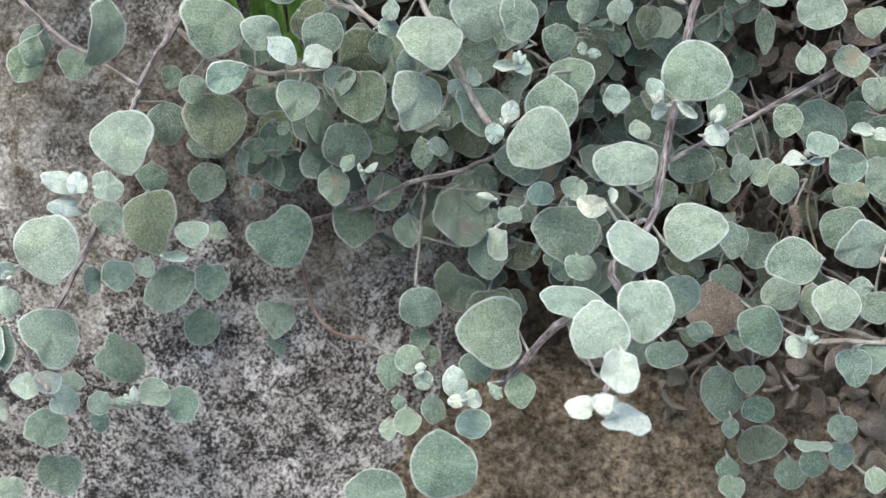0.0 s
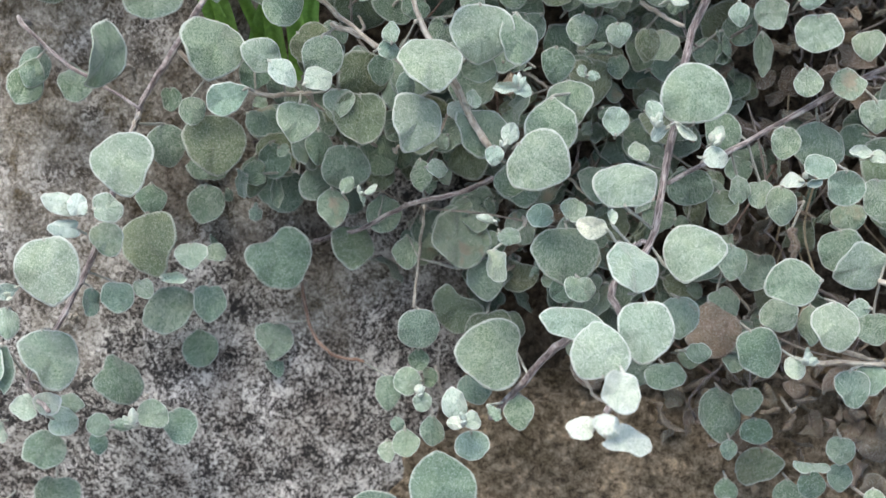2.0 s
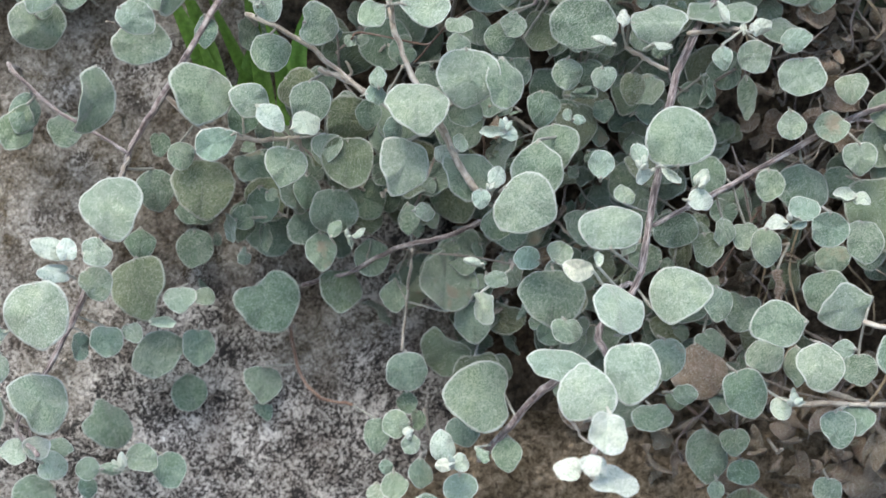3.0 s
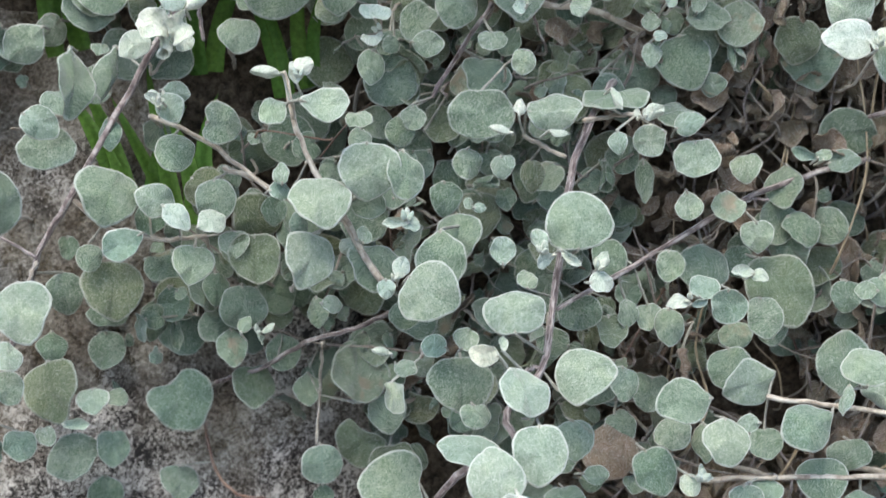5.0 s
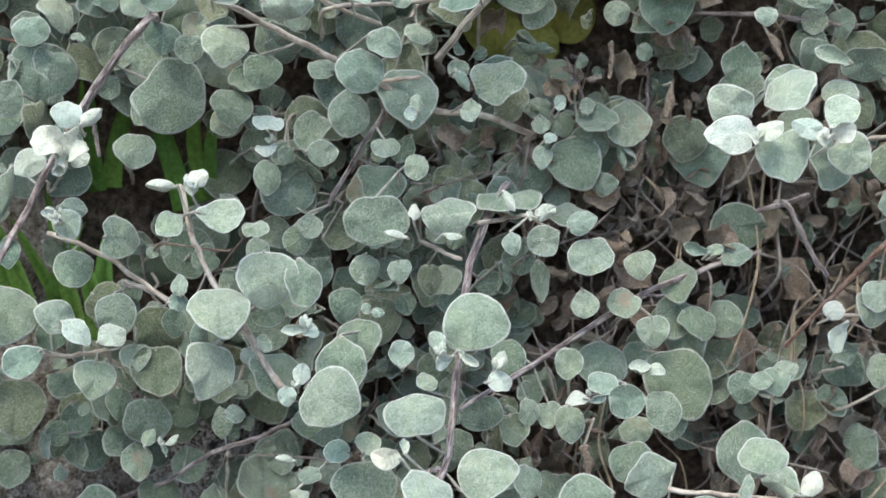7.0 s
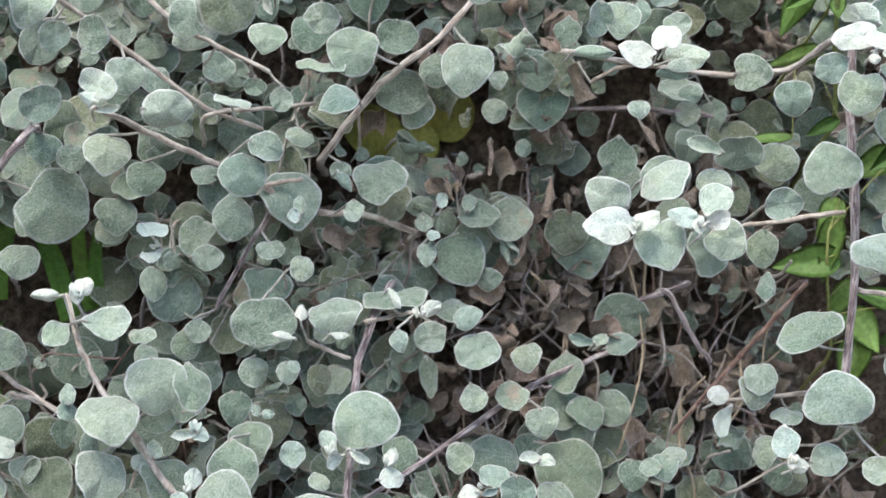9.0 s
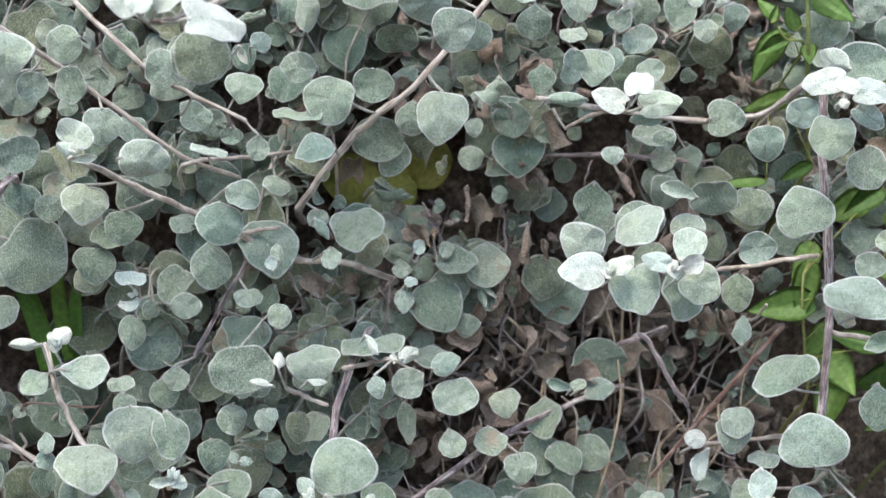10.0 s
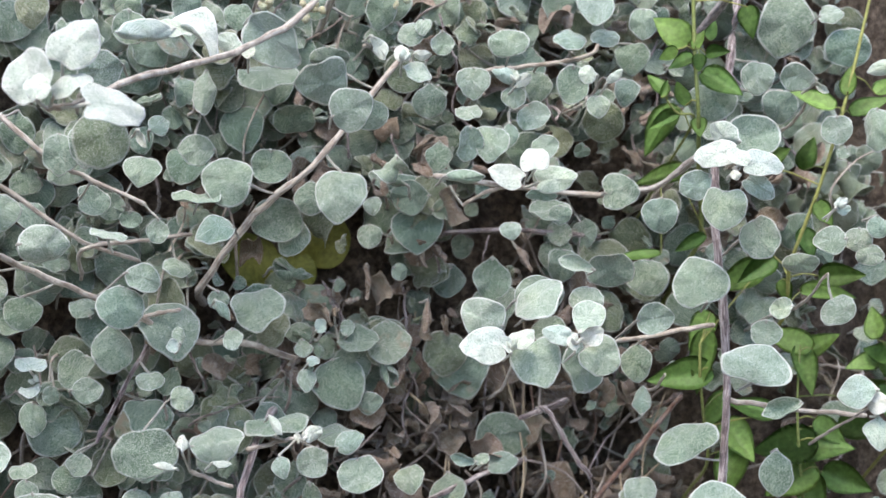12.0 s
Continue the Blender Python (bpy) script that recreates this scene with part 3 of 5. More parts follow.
shoot([(259, 108, 66), (228, 101, 66), (192, 88, 80), (137, 58, 104), (98, 38, 130)], (1.6, 1.2), "w", 1, [
    (126, 62, 103, 21, 16, -80, 3.2, 1),
    (164, 84, 105, 14, 13, -90, 1.8, 0),
    (184, 84, 95, 16, 16, -90, 2, 10),
    (197, 70, 96, 17, 15, -90, 2.2, 5),
    (154, 57, 103, 16, 14, -90, 2.3, 0),
    (174, 58, 83, 25, 27, -90, 3.2, 6),
    (133, 36, 106, 14, 10, -90, 2.6, 1),
    (143, 34, 101, 15, 13, -90, 2.6, 1),
    (110, 37, 109, 19, 22, -90, 3, 6)])
shoot([(192, 88, 80), (200, 90, 76), (207, 89, 78)], (1, 0.7), "w", 0, [
    (125, 28, 105, 20, 15, -90, 3.5, 1),
    (247, 108, 71, 16, 12, -3, 1.9, 1),
    (234, 109, 83, 7, 8, 85, 1.2, 6),
    (224, 110, 86, 13, 7, 156, 1.2, 3)])
shoot([(66, -26, 80), (52, -36, 77), (38, -52, 68), (24, -69, 56)], (2.2, 1.8), "w", 1, [
    (23, -38, 69, 36, 32, 180, 2.6, 2),
    (24, -65, 82, 12, 11, -60, 1.2, 4),
    (36, -66, 67, 17, 14, -90, 2.5, 1),
    (14, -81, 77, 15, 16, -90, 1.6, 6)])
shoot([(23, 43, 56), (4, 35, 69), (-17, 31, 52), (-40, 20, 33), (-62, 15, 28)], (1.3, 1.1), "w", 1, [
    (-28, 27, 36, 20, 17, -90, 2.9, 0),
    (-43, 13, 35, 25, 22, -90, 4.3, 0),
    (-10, 45, 65, 15, 11, -90, 3, 1)])
shoot([(-8, 29, 64), (-11, 6, 32), (-13, -18, 30)], (1, 0.8), "y", 1, [
    (-17, 9, 30, 17, 14, -90, 2.7, 1),
    (8, 17, 39, 33, 33, 90, 3.2, 10),
    (-11, -28, 38, 20, 21, -90, 2.6, 6)])
shoot([(250, -43, 119), (217, -42, 117), (183, -41, 109), (164, -42, 96)], (1.5, 1.2), "y", 1, [
    (215, -43, 118, 23, 23, -93, 2.6, 5),
    (231, -54, 123, 16, 17, -93, 2.4, 6)])
shoot([(276, -20, 126), (254, -16, 121), (222, -10, 122), (192, -5, 120)], (1.6, 1.2), "y", 1, [
    (184, 1, 120, 25, 17, -160, 2.2, 1),
    (179, -16, 137, 10, 7, 180, 1.5, 1),
    (191, -26, 115, 16, 17, -90, 2.6, 6),
    (236, 11, 88, 31, 26, 85, 3.4, 1),
    (250, -6, 99, 20, 10, -39, 1.3, 3),
    (251, -7, 146, 14, 11, 54, 0.3, 3),
    (206, -18, 136, 26, 24, -153, 2.3, 0),
    (231, -32, 106, 16, 21, -93, 3.2, 6),
    (223, -7, 132, 15, 7, -104, 2.2, 3)])
shoot([(379, 305, 180), (368, 270, 184), (344, 202, 184), (343, 148, 168), (341, 113, 153), (327, 60, 151)], (2.4, 2), "w", 1, [
    (356, 219, 213, 21, 29, 77, 2.2, 6),
    (330, 208, 232, 22, 14, 166, 0.6, 2),
    (339, 219, 222, 17, 10, 152, 1.0, 1),
    (336, 202, 242, 11, 11, 72, 0.2, 6),
    (351, 201, 232, 21, 13, -15, 0.6, 2),
    (351, 193, 222, 19, 10, -51, 1.0, 2),
    (321, 197, 222, 16, 14, -163, 1.3, 1),
    (330, 184, 228, 22, 21, -108, 1.7, 2),
    (374, 254, 196, 17, 16, -103, 2.1, 5),
    (351, 247, 190, 20, 25, -103, 2.4, 6),
    (314, 93, 157, 24, 33, 118, 2.4, 2),
    (351, 131, 192, 13, 16, -103, 1.8, 6)])
shoot([(341, 146, 156), (314, 146, 152), (285, 145, 157), (276, 149, 163)], (1.3, 1), "y", 0, [
    (305, 148, 179, 19, 14, -7, 1.8, 1),
    (252, 143, 196, 15, 9, 147, 0.3, 2),
    (258, 139, 200, 11, 7, 84, 0.1, 3),
    (268, 140, 198, 12, 5, 12, 0.3, 3),
    (272, 132, 190, 21, 19, -43, 1.2, 2),
    (270, 132, 170, 27, 17, -116, 2.2, 5),
    (305, 136, 138, 19, 15, -102, 2.8, 1)])
shoot([(341, 111, 149), (371, 101, 154), (402, 91, 166)], (1.4, 1.1), "y", 0, [
    (356, 97, 181, 20, 13, 177, 1.6, 3),
    (385, 98, 199, 18, 15, 172, 0.8, 1),
    (393, 78, 196, 16, 13, -104, 1, 1)])
shoot([(108, 211, 105), (134, 233, 135), (160, 245, 162), (196, 279, 165), (214, 298, 160)], (2.2, 1.3), "y", 1, [
    (113, 199, 112, 10, 11, -94, 2, 6),
    (120, 245, 156, 27, 24, 158, 2, 5),
    (111, 222, 158, 20, 12, -171, 1.6, 3),
    (172, 286, 162, 27, 17, 179, 2, 5),
    (192, 269, 160, 16, 20, -99, 2.6, 6),
    (169, 227, 172, 28, 25, -104, 2, 5),
    (162, 238, 135, 17, 18, -99, 2.7, 0),
    (146, 234, 119, 23, 26, -99, 3, 6),
    (214, 301, 177, 13, 12, 174, 1.8, 0)])
shoot([(214, 298, 160), (214, 294, 165), (214, 286, 175)], (1.1, 0.8), "y", 0, [
    (220, 302, 182, 9, 8, -100, 1.6, 5),
    (229, 293, 178, 12, 12, -100, 1.8, 0),
    (212, 276, 191, 14, 10, -27, 0.8, 1),
    (196, 290, 189, 13, 5, -75, 0.4, 3),
    (205, 285, 194, 9, 6, 80, 0.2, 3),
    (214, 282, 195, 9, 3, -6, 0.2, 3),
    (224, 275, 152, 17, 17, -100, 3, 0)])
shoot([(346, 227, 176), (333, 220, 163), (324, 218, 153), (293, 219, 152), (253, 226, 158), (217, 233, 165)], (1.7, 1.3), "y", 1, [
    (195, 237, 171, 15, 10, -147, 2.2, 4),
    (271, 239, 172, 14, 12, 23, 2, 1),
    (245, 221, 189, 19, 12, 152, 0.6, 2),
    (268, 219, 185, 22, 13, -6, 1.0, 2),
    (262, 213, 180, 5, 15, -101, 1.6, 6),
    (224, 221, 193, 19, 6, -12, 1.3, 3),
    (305, 215, 165, 21, 17, -7, 2.3, 2),
    (318, 197, 178, 18, 17, -102, 2.1, 5),
    (271, 211, 159, 13, 20, -101, 2.5, 6)])
shoot([(253, 226, 158), (244, 228, 145), (235, 225, 138)], (1.1, 0.8), "y", 0, [
    (274, 207, 164, 10, 11, -101, 2.4, 5),
    (233, 227, 128, 23, 10, -78, 4.8, 4),
    (199, 242, 145, 20, 11, 154, 2.9, 4)])
shoot([(-62, 305, 196), (-40, 293, 190), (-20, 280, 181), (2, 267, 164), (21, 252, 153), (52, 227, 143), (77, 218, 131)], (1.5, 1.1), "y", 1, [
    (-21, 267, 191, 23, 15, -95, 1.6, 3),
    (-12, 256, 174, 15, 15, -95, 2.2, 0),
    (17, 235, 176, 19, 18, -95, 2.2, 5),
    (4, 258, 166, 18, 12, -95, 2.4, 3)])
shoot([(-28, 334, 176), (-4, 308, 181), (18, 282, 184), (40, 256, 183), (54, 251, 168), (81, 237, 159)], (1.4, 1.1), "y", 1, [
    (59, 244, 149, 19, 14, -7, 2.4, 2),
    (85, 222, 160, 12, 11, -97, 1.5, 0),
    (73, 225, 176, 8, 10, -97, 2, 6),
    (46, 254, 191, 21, 17, -97, 2.3, 1),
    (28, 272, 173, 19, 15, -96, 3, 1),
    (1, 282, 156, 19, 18, -164, 2.2, 0)])
shoot([(149, 172, 82), (123, 180, 98), (98, 181, 111), (75, 192, 124), (49, 203, 142), (23, 212, 165), (3, 214, 201)], (1.8, 1.4), "y", 1, [
    (6, 205, 163, 22, 22, -98, 1.7, 5),
    (21, 198, 137, 18, 18, -93, 3.2, 5),
    (60, 180, 120, 24, 21, -99, 2.5, 0),
    (88, 186, 123, 31, 28, -94, 2.5, 5),
    (65, 192, 151, 21, 23, -94, 2, 6),
    (77, 203, 153, 18, 12, -23, 1.3, 3),
    (112, 190, 126, 12, 6, -69, 1.2, 3),
    (116, 176, 123, 11, 10, -94, 1.6, 0),
    (90, 178, 141, 9, 7, 86, 1.2, 1)])
shoot([(75, 192, 124), (84, 193, 126), (92, 191, 134)], (1.2, 0.9), "y", 0, [
    (152, 173, 98, 10, 9, -95, 1.8, 0),
    (150, 156, 108, 13, 10, -95, 1.7, 1),
    (169, 156, 86, 29, 26, -80, 2.7, 5),
    (152, 184, 89, 14, 12, 177, 2.2, 1),
    (161, 182, 105, 9, 7, 37, 1, 1),
    (5, 227, 193, 14, 18, 56, 0.8, 6),
    (1, 218, 198, 12, 6, 143, 0.1, 3),
    (8, 214, 200, 12, 4, 5, 0.1, 3),
    (34, 210, 200, 23, 16, -5, 1.6, 1)])
shoot([(51, 222, 145), (78, 226, 137), (102, 227, 136)], (1.1, 1), "y", 1, [
    (94, 212, 136, 11, 15, -94, 1.6, 6),
    (106, 238, 151, 10, 25, 82, 1.6, 6)])
shoot([(76, 180, 115), (62, 162, 104), (48, 141, 100)], (1.3, 1.1), "w", 1, [
    (75, 162, 126, 11, 14, -94, 1.8, 6),
    (74, 150, 96, 22, 23, -94, 2.8, 5),
    (38, 130, 103, 13, 13, -94, 2.6, 0),
    (32, 125, 101, 15, 14, -93, 3, 0)])
shoot([(238, 228, 80), (271, 226, 80), (318, 217, 80)], (1.4, 1.4), "w", 1, [
    (269, 203, 104, 21, 12, -68, 5, 4),
    (319, 203, 80, 29, 24, -5, 4, 1)])
shoot([(341, 125, 88), (302, 92, 80), (267, 61, 72)], (1.4, 1.2), "b", 1, [
    ])
shoot([(88, 119, 113), (98, 113, 114), (106, 108, 115)], (1.1, 1), "y", 0, [
    (76, 103, 129, 12, 12, -90, 2, 5),
    (93, 102, 97, 16, 12, -90, 3.7, 1),
    (102, 128, 125, 26, 15, 2, 2.2, 3),
    (86, 131, 130, 11, 8, 76, 0.2, 3),
    (101, 116, 145, 10, 5, 17, 0.5, 3),
    (74, 117, 143, 11, 4, 167, 0.4, 3)])
shoot([(116, 125, 113), (131, 128, 105), (140, 126, 122)], (1.3, 1.1), "y", 0, [
    (132, 138, 108, 19, 30, 86, 2.4, 6),
    (145, 124, 136, 10, 5, 31, 0.2, 3),
    (139, 125, 126, 6, 3, 66, 0.2, 3),
    (128, 111, 134, 11, 8, -94, 1.2, 1),
    (145, 114, 116, 16, 15, -154, 2, 0),
    (165, 123, 112, 15, 12, 17, 1.6, 1)])
shoot([(-50, 112, 89), (-40, 108, 93), (-29, 101, 98)], (1.4, 1.1), "y", 0, [
    (-54, 95, 102, 22, 19, -90, 2.4, 5),
    (-23, 104, 127, 10, 7, 90, 1.3, 1),
    (-23, 97, 122, 11, 9, 0, 1.5, 1),
    (-16, 83, 98, 15, 10, -90, 2.7, 3)])
shoot([(4, 85, 115), (12, 69, 110), (19, 57, 113)], (1.6, 1.4), "y", 0, [
    (6, 71, 111, 10, 9, -150, 0.9, 1),
    (18, 62, 111, 24, 24, -90, 2.4, 5)])
shoot([(182, 328, 176), (152, 302, 195), (118, 279, 225), (77, 258, 262), (53, 240, 288), (40, 235, 298)], (1.8, 1.3), "y", 1, [
    (53, 257, 308, 25, 20, 50, 0.5, 2),
    (35, 246, 306, 24, 17, 95, 0.5, 6),
    (37, 238, 316, 13, 10, 80, 0, 1),
    (50, 241, 308, 17, 10, 22, 0.5, 3),
    (64, 230, 308, 30, 20, 4, 0.6, 2),
    (61, 234, 262, 26, 25, -97, 4.0, 6),
    (87, 282, 247, 29, 10, 160, 0.8, 3),
    (127, 299, 191, 13, 8, 142, 0.4, 3),
    (205, 317, 169, 20, 14, -99, 2.4, 1)])
shoot([(255, 287, 152), (281, 288, 152), (307, 290, 153), (316, 298, 153)], (1.3, 1), "y", 1, [
    (262, 293, 174, 15, 20, 79, 1.9, 6),
    (294, 293, 173, 12, 17, -101, 1.6, 6),
    (311, 291, 174, 10, 14, -102, 1.6, 6),
    (244, 278, 164, 17, 16, -100, 2.2, 5),
    (292, 270, 167, 20, 16, -101, 2.4, 1),
    (282, 281, 143, 19, 14, -101, 2.9, 1),
    (330, 287, 153, 19, 17, -102, 2.9, 0)])
shoot([(195, -41, 114), (179, -41, 110), (167, -42, 97)], (1.3, 1), "y", 1, [
    (178, -51, 131, 18, 16, -80, 2.4, 5),
    (188, -47, 121, 17, 16, -93, 2.2, 5)])
shoot([(-68, -8, 24), (-64, -28, 21), (-54, -41, 21), (-38, -44, 24)], (1.1, 1), "b", 1, [
    (-82, -34, 16, 21, 20, -90, 2.8, 5),
    (-26, -59, 30, 18, 14, -90, 2.4, 1)])
shoot([(283, 133, 80), (258, 127, 80)], (1.5, 1.3), "w", 1, [
    ])
shoot([(270, 129, 88), (279, 105, 88), (286, 92, 88)], (1.4, 1.2), "w", 1, [
    ])
shoot([(-139, 72, 84), (-141, 64, 92), (-143, 58, 98)], (1.1, 0.8), "y", 0, [
    (-144, 48, 103, 32, 25, -80, 2, 5)])
shoot([(-197, 117, 72), (-178, 99, 80), (-158, 86, 88), (-138, 74, 92)], (1.2, 0.9), "w", 1, [
    (-193, 87, 73, 23, 15, -115, 2.9, 3),
    (-172, 88, 64, 19, 16, -90, 3.4, 1),
    (-189, 95, 73, 21, 16, -110, 3, 1)])
shoot([(321, 66, 135), (305, 68, 117), (288, 72, 89)], (1.1, 1), "y", 0, [
    (295, 75, 135, 16, 16, -102, 1.6, 5),
    (307, 58, 129, 10, 15, -100, 2.2, 6),
    (294, 70, 131, 19, 16, -90, 1.9, 1)])
shoot([(-187, -88, 1), (-189, -92, 15), (-188, -92, 27)], (1, 0.7), "y", 1, [
    (-203, -113, 61, 14, 12, -90, 2.2, 5),
    (-186, -110, 33, 24, 23, -90, 3.2, 0),
    (-189, -85, 47, 24, 20, -150, 3, 1),
    (-199, -73, 98, 11, 8, -90, 1, 3),
    (-161, -81, 61, 11, 10, -90, 2.3, 1)])
shoot([(-172, -14, 9), (-180, -23, 29), (-177, -21, 45)], (1, 0.7), "y", 1, [
    (-192, -23, 114, 15, 12, -90, 1.3, 1),
    (-192, -9, 118, 10, 5, -140, 0.4, 3),
    (-171, 0, 131, 32, 25, -85, 2.2, 5),
    (-152, -51, 51, 28, 26, -25, 3.2, 2)])
shoot([(-146, -61, 6), (-145, -63, 23), (-141, -62, 37)], (1, 0.7), "y", 1, [
    (-158, -71, 78, 12, 11, 180, 1.5, 0),
    (-149, -72, 72, 12, 8, 180, 1.2, 3),
    (-145, -68, 65, 10, 6, 90, 0.3, 3),
    (-136, -68, 58, 17, 15, 0, 1.7, 0),
    (-125, -75, 43, 20, 17, -70, 2.8, 1),
    (-132, -19, 43, 30, 23, -160, 3.2, 1)])
shoot([(-149, 136, 50), (-149, 138, 62), (-151, 137, 73)], (1, 0.7), "y", 1, [
    (-183, 134, 79, 26, 27, -90, 2.8, 0),
    (-174, 144, 113, 20, 17, -110, 1.7, 1),
    (-162, 144, 104, 15, 11, 180, 2, 1),
    (-131, 123, 97, 21, 27, -90, 2.6, 6),
    (-130, 132, 117, 19, 15, -30, 2.1, 1),
    (-124, 146, 97, 18, 19, -90, 2.7, 6)])
shoot([(-126, 6, -3), (-122, 3, 3), (-120, 4, 8)], (1, 0.7), "y", 1, [
    (-139, -8, 68, 12, 9, -60, 2.2, 1),
    (-125, -4, 70, 13, 8, 0, 1, 3),
    (-118, 8, 63, 15, 15, -90, 1.6, 5),
    (-111, -15, 44, 19, 17, -90, 2.3, 0),
    (-108, 9, 45, 11, 10, 0, 2, 0),
    (-139, 34, 44, 16, 14, -90, 3.4, 1),
    (-119, -39, 17, 20, 18, -90, 2.8, 0),
    (-107, 15, 14, 21, 15, -90, 3.4, 1),
    (-115, 32, 27, 21, 18, -90, 3.4, 1)])
shoot([(-149, 96, 65), (-147, 89, 98), (-146, 92, 125)], (1, 0.7), "y", 1, [
    (-146, 92, 131, 32, 16, -80, 2.3, 3)])
shoot([(-91, -16, -13), (-93, -24, -9), (-91, -21, -5)], (1, 0.7), "y", 1, [
    (-104, -39, 3, 18, 14, -60, 3.2, 1),
    (-83, -47, 8, 14, 8, -60, 2.6, 3),
    (-101, -7, 1, 17, 11, -150, 3.8, 3),
    (-77, 6, 44, 32, 31, -60, 3.1, 2)])
shoot([(-56, 48, 15), (-51, 42, 25), (-54, 41, 33)], (1, 0.7), "y", 1, [
    (-89, 45, 43, 20, 14, -90, 3, 1),
    (-80, 52, 48, 18, 16, -80, 2.9, 0),
    (-79, 37, 42, 16, 9, -90, 2.9, 3),
    (-51, 30, 62, 20, 15, -90, 2.9, 11),
    (-45, 48, 68, 23, 23, -90, 3.2, 0),
    (-44, 40, 78, 9, 7, 60, 1.2, 1),
    (-37, 33, 81, 10, 6, -60, 1, 4),
    (-30, 47, 39, 18, 16, -90, 3.5, 0),
    (-33, 38, 84, 8, 4, 40, 0.9, 3)])
shoot([(-80, 171, 58), (-85, 161, 71), (-84, 165, 81)], (1, 0.7), "y", 1, [
    (-115, 150, 114, 33, 16, -92, 2.4, 3),
    (-109, 156, 87, 15, 15, -92, 3.2, 0),
    (-97, 196, 122, 19, 14, -173, 2.4, 1),
    (-71, 158, 149, 14, 16, -92, 0.1, 4),
    (-74, 167, 155, 18, 14, 156, 0.3, 4),
    (-62, 161, 145, 9, 8, -44, 0.5, 3),
    (-63, 164, 160, 13, 11, -63, 0.2, 4)])
shoot([(-15, -86, 1), (-18, -91, 16), (-17, -89, 28)], (1, 0.7), "y", 1, [
    (-33, -118, 34, 22, 29, 90, 2.6, 6),
    (-26, -86, 47, 12, 9, -90, 2, 1),
    (-17, -82, 56, 14, 13, -90, 1.8, 0),
    (-21, -73, 48, 8, 7, -90, 2, 1),
    (-4, -75, 61, 15, 13, -90, 2.4, 0),
    (0, -97, 96, 33, 30, 97, 2.9, 5)])
shoot([(-92, 221, 71), (-92, 218, 81), (-90, 220, 89)], (1, 0.7), "y", 1, [
    (-107, 221, 138, 14, 12, -92, 1.8, 1),
    (-82, 224, 134, 15, 18, -92, 2.2, 6),
    (-83, 214, 95, 34, 33, -102, 2.7, 5)])
shoot([(-2, -51, -1), (0, -59, 12), (-1, -57, 23)], (1, 0.7), "y", 1, [
    (-16, -52, 57, 14, 14, 180, 1.8, 0),
    (-10, -54, 70, 7, 4, 70, 0.3, 3),
    (-9, -61, 73, 10, 9, -90, 1.3, 0),
    (-6, -52, 32, 11, 8, -90, 3, 1),
    (-11, -44, 29, 12, 11, -90, 3, 0),
    (6, -60, 91, 15, 13, 100, 1, 1),
    (16, -56, 48, 16, 17, -90, 2.6, 5),
    (6, -69, 94, 9, 5, 170, 0.2, 3),
    (14, -68, 91, 10, 8, 0, 0.7, 3)])
shoot([(-23, 59, 38), (-22, 56, 61), (-20, 58, 79)], (1, 0.7), "y", 1, [
    (-38, 70, 85, 27, 25, -90, 3.5, 0),
    (-2, 46, 107, 10, 9, 0, 2, 0)])
shoot([(-47, 171, 71), (-47, 173, 90), (-47, 174, 106)], (1, 0.7), "y", 1, [
    (-54, 177, 152, 15, 6, 23, 0.2, 3),
    (-40, 171, 112, 18, 19, -93, 2.6, 6)])
shoot([(40, 26, 35), (39, 22, 63), (38, 21, 87)], (1, 0.7), "y", 1, [
    (24, 3, 93, 15, 10, -90, 0.9, 4),
    (30, 16, 108, 11, 10, -30, 1.5, 1),
    (19, 22, 122, 9, 4, 160, 0.4, 3),
    (54, 7, 126, 28, 29, -90, 2.9, 5),
    (42, 24, 133, 13, 11, 180, 1.4, 1),
    (56, 26, 140, 12, 12, 60, 1.6, 0),
    (40, 46, 157, 27, 28, -40, 2.3, 5)])
shoot([(71, -55, 33), (71, -58, 69), (73, -59, 98)], (1, 0.7), "y", 1, [
    (100, -46, 104, 15, 20, -90, 2.5, 6)])
shoot([(26, 97, 46), (25, 94, 65), (28, 96, 82)], (1, 0.7), "y", 1, [
    (17, 102, 137, 27, 27, -90, 2, 5),
    (33, 100, 135, 23, 17, -90, 2.8, 1),
    (13, 120, 111, 14, 12, -93, 2.8, 1),
    (27, 78, 143, 12, 7, 180, 1, 3),
    (13, 127, 132, 11, 12, -93, 1.8, 6),
    (33, 82, 146, 6, 3, 80, 0.4, 3),
    (34, 77, 144, 9, 7, -30, 0.8, 1),
    (31, 86, 88, 18, 15, -90, 5, 4),
    (52, 93, 99, 18, 14, -90, 3.3, 1)])
shoot([(29, 164, 60), (25, 167, 74), (24, 166, 86)], (1, 0.7), "y", 1, [
    (6, 189, 108, 20, 19, -93, 2.9, 5),
    (22, 173, 138, 11, 14, 77, 1, 6),
    (20, 163, 132, 10, 7, 177, 0.5, 3),
    (20, 156, 100, 17, 14, -93, 1.8, 1),
    (29, 151, 92, 27, 27, -93, 2.8, 0),
    (46, 162, 118, 15, 12, -3, 1.7, 1)])
shoot([(63, 81, 52), (61, 76, 79), (60, 80, 102)], (1, 0.7), "y", 1, [
    (47, 62, 129, 27, 23, -90, 2.5, 1),
    (56, 75, 108, 24, 22, -90, 2.8, 5),
    (60, 86, 137, 6, 5, 180, 1.5, 1),
    (73, 64, 149, 13, 12, 90, 1.3, 0),
    (65, 84, 138, 6, 5, 0, 1.5, 1),
    (62, 106, 119, 15, 15, -90, 2.4, 5)])
